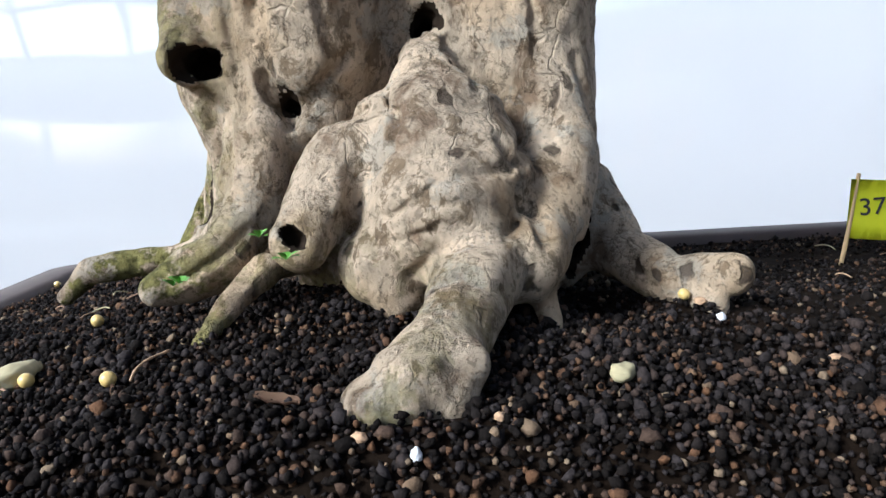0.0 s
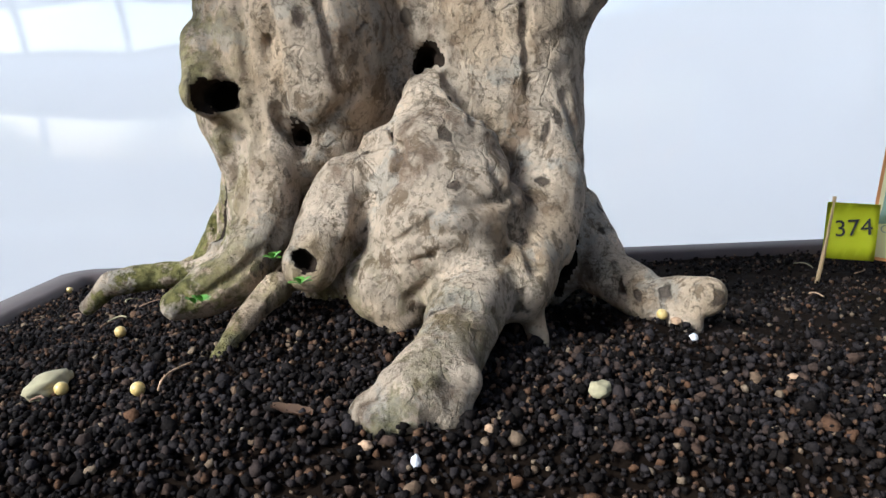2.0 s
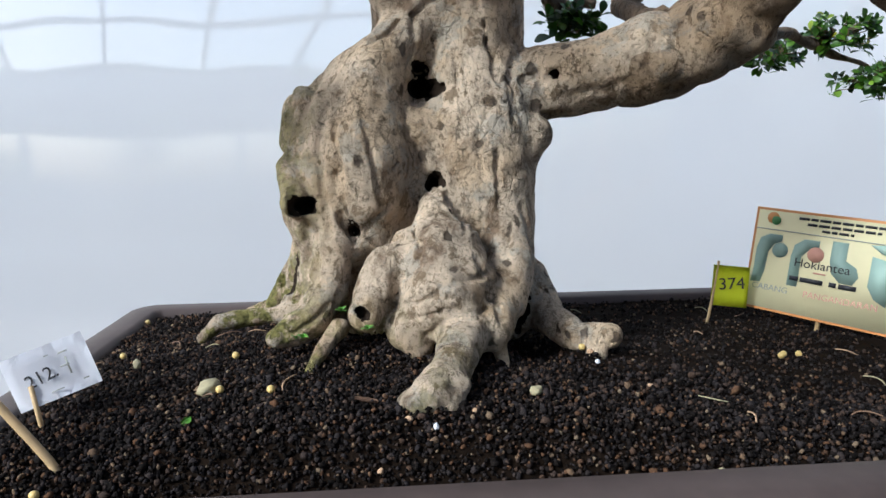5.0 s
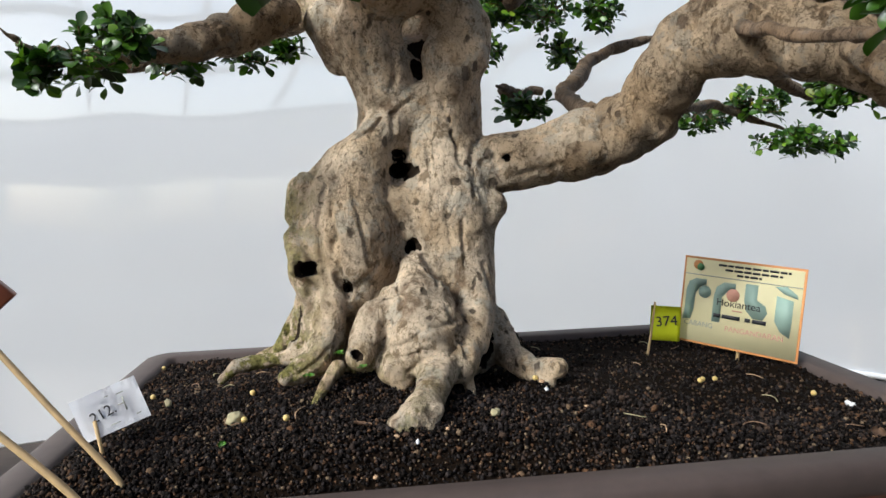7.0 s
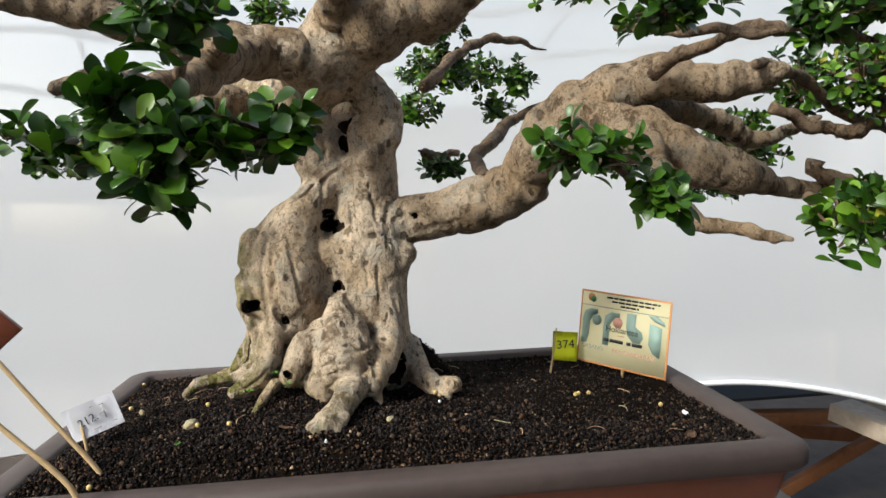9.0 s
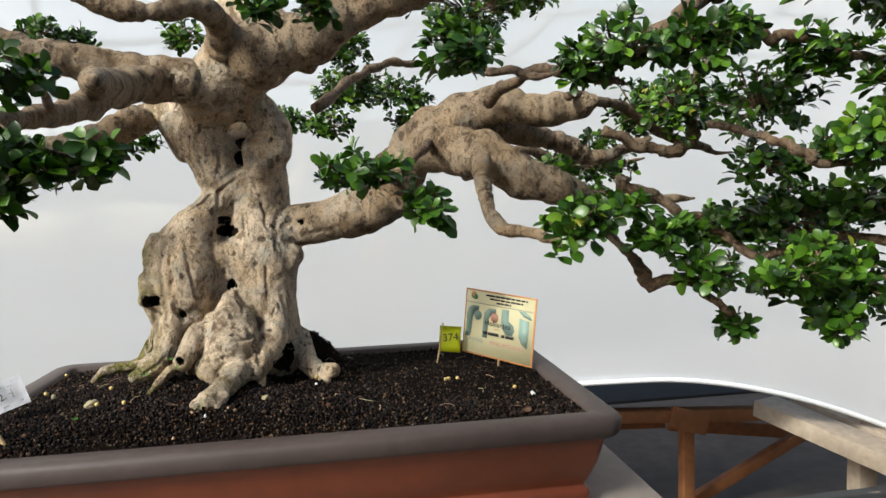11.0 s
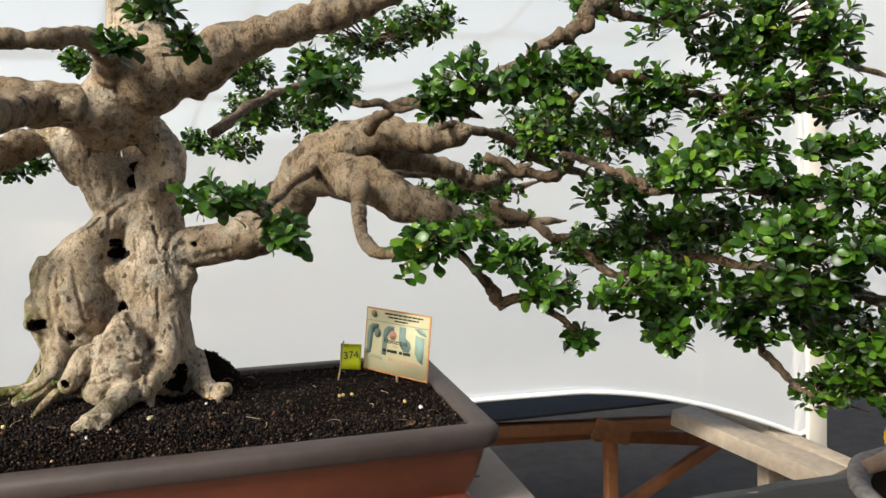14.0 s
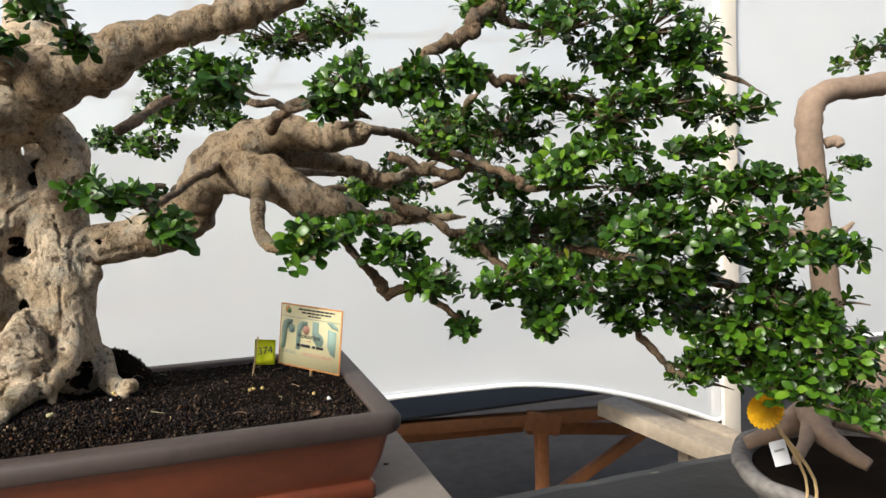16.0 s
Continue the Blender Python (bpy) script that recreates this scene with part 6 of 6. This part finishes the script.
stone("pebble", 0.03, -0.165, 0.0016, TAN_STONE, "tan pebble beside the root tip", "pebble", (1, 0.8, 0.7), seed=5)
stone("pebble", 0.058, -0.161, 0.0013, TAN_STONE, "tan pebble beside the root tip", "pebble", (1, 0.9, 0.7), seed=6)
stone("root_piece", -0.118, -0.057, 0.0070, PALE_STONE, "pale dry rootlet piece on the grit", "root piece", (1, 0.3, 0.3), seed=7)
stone("pebble", 0.331, -0.115, 0.0020, WHITE_STONE, "white chip on the dark grit", "pebble", (1, 0.9, 0.8), seed=8)
stone("pebble", 0.331, -0.119, 0.0019, WHITE_STONE, "white chip on the dark grit", "pebble", (1, 0.9, 0.8), seed=9)
stone("pebble", 0.146, -0.132, 0.0014, TAN_STONE, "brown pebble on the dark grit", "pebble", (1, 0.9, 0.7), seed=10)
stone("pebble", 0.122, -0.191, 0.0015, TAN_STONE, "tan pebble on the dark grit", "pebble", (1, 0.9, 0.7), seed=11)
stone("pebble", 0.018, -0.178, 0.0015, TAN_STONE, "tan pebble on the dark grit", "pebble", (1, 0.8, 0.7), seed=12)
stone("pebble", 0.157, -0.182, 0.0018, PALE_STONE, "cream pebble on the dark grit", "pebble", (1, 0.6, 0.6), seed=13)
stone("pebble", 0.13, -0.089, 0.0019, TAN_STONE, "brown pebble at the root end", "pebble", (1, 0.8, 0.7), seed=14)
fallen_leaf("dry_leaf", 0.012, -0.154, 0.0052, DRY_LEAF, "curled brown dry leaf on the grit", 2.72)
fallen_leaf("dry_leaf", 0.139, -0.195, 0.0055, DRY_LEAF, "curled brown dry leaf on the grit", 0.8)
fallen_leaf("seedling", -0.063, -0.154, 0.0035, SPROUT, "small green seedling leaf on the grit", 1.45)
fallen_leaf("dry_leaf", 0.311, -0.165, 0.007, DRY_LEAF, "curled brown dry leaf on the grit", 0.85)
sprout(-0.001, -0.1, 0.189)
sprout(-0.022, -0.112, 0.179)
sprout(0.013, -0.135, 0.189)
sprout(-0.018, -0.118, 0.181)

# dry rootlets and straws strewn over the grit
straw_rng = np.random.default_rng(12)
for k in range(26):
    x, y = straw_rng.uniform(-0.15, 0.33), straw_rng.uniform(-0.175, 0.08)
    if -0.06 < x < 0.13 and y > -0.12:
        continue
    turn, long = straw_rng.uniform(0, 6.28), straw_rng.uniform(0.006, 0.017)
    rows = []
    for s in range(5):
        px, py = x + long * (s / 4 - 0.5) * math.cos(turn + 0.5 * s / 4), y + long * (s / 4 - 0.5) * math.sin(turn + 0.7 * s / 4)
        rows.append((px, py, soil_height(px, py) + 0.0021 + 0.0012 * math.sin(s * 0.8), 0.00035))
    straw = part("dry_rootlet", tube(rows, 5, 2, 0.2, k), (TAN_STONE, DRY_LEAF, PALE_STONE)[k % 3])
    tagged(straw, "thin dry brown rootlet lying on the grit", "rootlet", "dry rootlets")


# ---- the neighbouring bonsai ----
CX, CY = 0.909, -0.270
pot_two = thing("stone_pot", (CX, CY, -0.05), "round rough grey stoneware pot", "plant pot")
bm = bmesh.new()
rings = []
for r, z in ((0.085, -0.05), (0.098, -0.042), (0.118, -0.022), (0.141, 0.008), (0.152, 0.021), (0.156, 0.029), (0.154, 0.035), (0.146, 0.037), (0.138, 0.034), (0.134, 0.026), (0.130, 0.01)):
    ring = []
    for k in range(56):
        a = 2 * math.pi * k / 56
        w = 1 + 0.02 * noise.noise((math.cos(a) * 3, math.sin(a) * 3, z * 30)) + 0.02 * noise.noise((math.cos(a) * 9, math.sin(a) * 9, z * 60))
        ring.append(bm.verts.new((CX + r * w * math.cos(a), CY + r * w * math.sin(a), z + 0.003 * noise.noise((math.cos(a) * 4, math.sin(a) * 4, 9)))))
    rings.append(ring)
for a, b in zip(rings, rings[1:]):
    for k in range(56):
        bm.faces.new((a[k], a[(k + 1) % 56], b[(k + 1) % 56], b[k]))
bm.faces.new(rings[0])
part("bowl", bm, STONE_POT, pot_two)
bm = bmesh.new()
bmesh.ops.create_circle(bm, cap_ends=True, segments=48, radius=0.133, matrix=Matrix.Translation((CX, CY, 0.022)))
bmesh.ops.subdivide_edges(bm, edges=bm.edges[:], cuts=2)
soil_two = part("soil", bm, SOIL)
tagged(soil_two, "dark soil in the stoneware pot", "soil", kind="structure")

tree_two = thing("bare_bonsai", (CX - 0.05, CY, 0.022), "bleached bonsai trunk with few leaves, bent square", "bonsai tree")
def wood(rows):
    made[0] += 1
    part("branch", tube(rows, 12, 6, 0.07, made[0]), DEAD_WOOD, tree_two)


wood([(0.888, -0.22, 0.101, 0.0259), (0.886, -0.22, 0.167, 0.0174), (0.88, -0.22, 0.232, 0.0154), (0.87, -0.22, 0.296, 0.0146), (0.864, -0.22, 0.347, 0.0139), (0.858, -0.22, 0.397, 0.0138), (0.862, -0.22, 0.431, 0.0138), (0.889, -0.22, 0.447, 0.0127), (0.932, -0.22, 0.452, 0.0129), (1.002, -0.22, 0.463, 0.0132), (1.096, -0.22, 0.487, 0.0124)])
wood([(0.881, -0.22, 0.388, 0.0063), (0.886, -0.23, 0.39, 0.0063), (0.887, -0.235, 0.384, 0.0044)])
wood([(0.884, -0.22, 0.283, 0.0064), (0.894, -0.23, 0.289, 0.0044), (0.905, -0.235, 0.299, 0.0019)])
wood([(0.872, -0.22, 0.283, 0.0076), (0.836, -0.2, 0.291, 0.0051), (0.807, -0.18, 0.302, 0.0026)])
wood([(0.862, -0.22, 0.091, 0.0192), (0.837, -0.25, 0.078, 0.0134), (0.83, -0.29, 0.067, 0.0092), (0.836, -0.31, 0.059, 0.0068)])
wood([(0.862, -0.22, 0.085, 0.0141), (0.822, -0.25, 0.074, 0.0085), (0.774, -0.28, 0.063, 0.0046)])
wood([(0.896, -0.22, 0.08, 0.0195), (0.915, -0.24, 0.071, 0.0128), (0.928, -0.27, 0.059, 0.0087)])
wood([(0.876, -0.2, 0.077, 0.0172), (0.825, -0.2, 0.061, 0.0117), (0.794, -0.19, 0.049, 0.0065)])
wood([(0.955, -0.2, 0.074, 0.0205), (1.004, -0.19, 0.115, 0.0155), (1.056, -0.18, 0.144, 0.0116)])
pad(0.951, -0.200, 0.492, 0.030, 0.017, 9, tree_two)
pad(0.983, -0.200, 0.507, 0.027, 0.015, 9, tree_two)
pad(0.938, -0.200, 0.367, 0.027, 0.009, 9, tree_two)

rosette = thing("rosette", (0.765, -0.31, 0.056), "yellow ribbon rosette on a bamboo stick in the stone pot", "rosette")
RC = (0.682, -0.335, 0.141)
RM = pose(*RC, 90, 0, -18)
for k, (r, thick, lift) in enumerate(((0.0164, 0.002, 0), (0.0102, 0.002, 0.0016), (0.0059, 0.002, 0.0030))):
    bm = bmesh.new()
    ring = [bm.verts.new((r * (1 + 0.045 * math.sin(a * 22)) * math.cos(a), r * (1 + 0.045 * math.sin(a * 22)) * math.sin(a), 0.0007 * math.sin(a * 22) + lift)) for a in (2 * math.pi * i / 132 for i in range(132))]
    hub = bm.verts.new((0, 0, lift + 0.0012))
    for i in range(132):
        bm.faces.new((ring[i], ring[(i + 1) % 132], hub))
    bmesh.ops.solidify(bm, geom=bm.faces[:], thickness=0.0006)
    bmesh.ops.transform(bm, matrix=RM, verts=bm.verts)
    part("pleat", bm, ROSETTE, rosette)
part("stick", tube([(0.765, -0.31, 0.02, 0.0016), (0.765, -0.31, 0.056, 0.0016), (0.709, -0.33, 0.112, 0.0015), (RC[0], RC[1] + 0.004, RC[2] - 0.004, 0.0014)], 8, 3), BAMBOO, rosette, "bamboo stick")
skewer = part("bamboo_skewer", tube([(0.759, -0.305, 0.02, 0.0014), (0.759, -0.305, 0.058, 0.0014), (0.703, -0.33, 0.12, 0.0013)], 8, 3), BAMBOO)
tagged(skewer, "bamboo skewer standing in the stone pot", "stick")
slip = thing("plant_label", (0.743, -0.29, 0.03), "bluish white plastic plant label", "label")
part("slip", box((-0.008, -0.012, -0.0005), (0.008, 0.012, 0.0005), 0.0003, pose(0.743, -0.29, 0.079, 80, 0, -20) @ pose(0, 0, 0, 0, 0, 12)), WHITE_PAPER, slip)
part("print_bar", box((-0.005, 0.002, 0.0006), (0.005, 0.004, 0.0008), 0, pose(0.743, -0.29, 0.079, 80, 0, -20) @ pose(0, 0, 0, 0, 0, 12)), GREY_PRINT, slip)


# ---- the display across the aisle ----
far_table = thing("far_display_table", (-1.5, -3.5, -0.8), "dark cloth covered display table across the aisle", "table")
part("tabletop", box((-4.6, -3.8, -0.09), (1.2, -3.2, -0.05), 0.005), PALE_WOOD, far_table)
part("cloth", box((-4.62, -3.82, -0.5), (1.22, -3.18, -0.045), 0.01), DARK_CLOTH, far_table, "dark cloth over the table")
for x in (-4.5, -1.7, 1.1):
    for y in (-3.75, -3.25):
        part("leg", box((x - 0.03, y - 0.03, -0.8), (x + 0.03, y + 0.03, -0.5), 0.003), PALE_WOOD, far_table)


def far_bonsai(x, tall, lean, seed):
    """A bonsai in a low pot across the aisle: pot, bent trunk and clumps of leaves on limbs."""
    g = np.random.default_rng(seed)
    plant = thing("far_bonsai", (x, -3.5, -0.045), "dark bonsai tree in a low pot across the aisle", "bonsai tree", "bonsai across the aisle")
    part("pot", box((x - 0.2, -3.62, -0.045), (x + 0.2, -3.38, 0.05), 0.015), STONE_POT, plant)
    knots = [(x + lean * u + 0.05 * math.sin(5 * u + seed), -3.5, 0.05 + tall * u, 0.055 * (1 - 0.75 * u)) for u in (0, 0.2, 0.4, 0.6, 0.8, 1.0)]
    part("trunk", tube(knots, 10, 4, 0.12, seed), LIMB_BARK, plant)
    for k in range(9):
        u = 0.35 + 0.65 * k / 8
        foot = np.array((x + lean * u + 0.05 * math.sin(5 * u + seed), -3.5, 0.05 + tall * u))
        tip = foot + np.array((0.26 * (1.25 - u) * (-1) ** k, g.uniform(-0.08, 0.08), g.uniform(-0.02, 0.05)))
        part("limb", tube([(*foot, 0.014), (*(0.5 * (foot + tip) + (0, 0, 0.015)), 0.010), (*tip, 0.005)], 7, 3, 0.15, k), LIMB_BARK, plant)
        blades = []
        for i in range(130):
            way, up = g.normal(size=3), g.normal(size=3)
            way /= np.linalg.norm(way)
            flat_way = np.cross(way, up)
            flat_way /= np.linalg.norm(flat_way)
            m = 0.028 * np.stack([way, np.cross(flat_way, way), flat_way], -1)
            blades.append(LEAF_V @ m.T + tip + g.normal(size=3) * np.array((0.075, 0.06, 0.03)))
        f = (LEAF_F[None] + 24 * np.arange(130)[:, None, None]).reshape(-1, 4)
        tagged(part("foliage", mesh_of("foliage", np.concatenate(blades), f.tolist()), LEAF, plant), "dark green leaves", kind="stuff")


far_bonsai(-1.85, 0.62, 0.16, 3)
far_bonsai(-3.05, 0.36, -0.10, 5)
far_bonsai(0.75, 0.34, 0.08, 8)
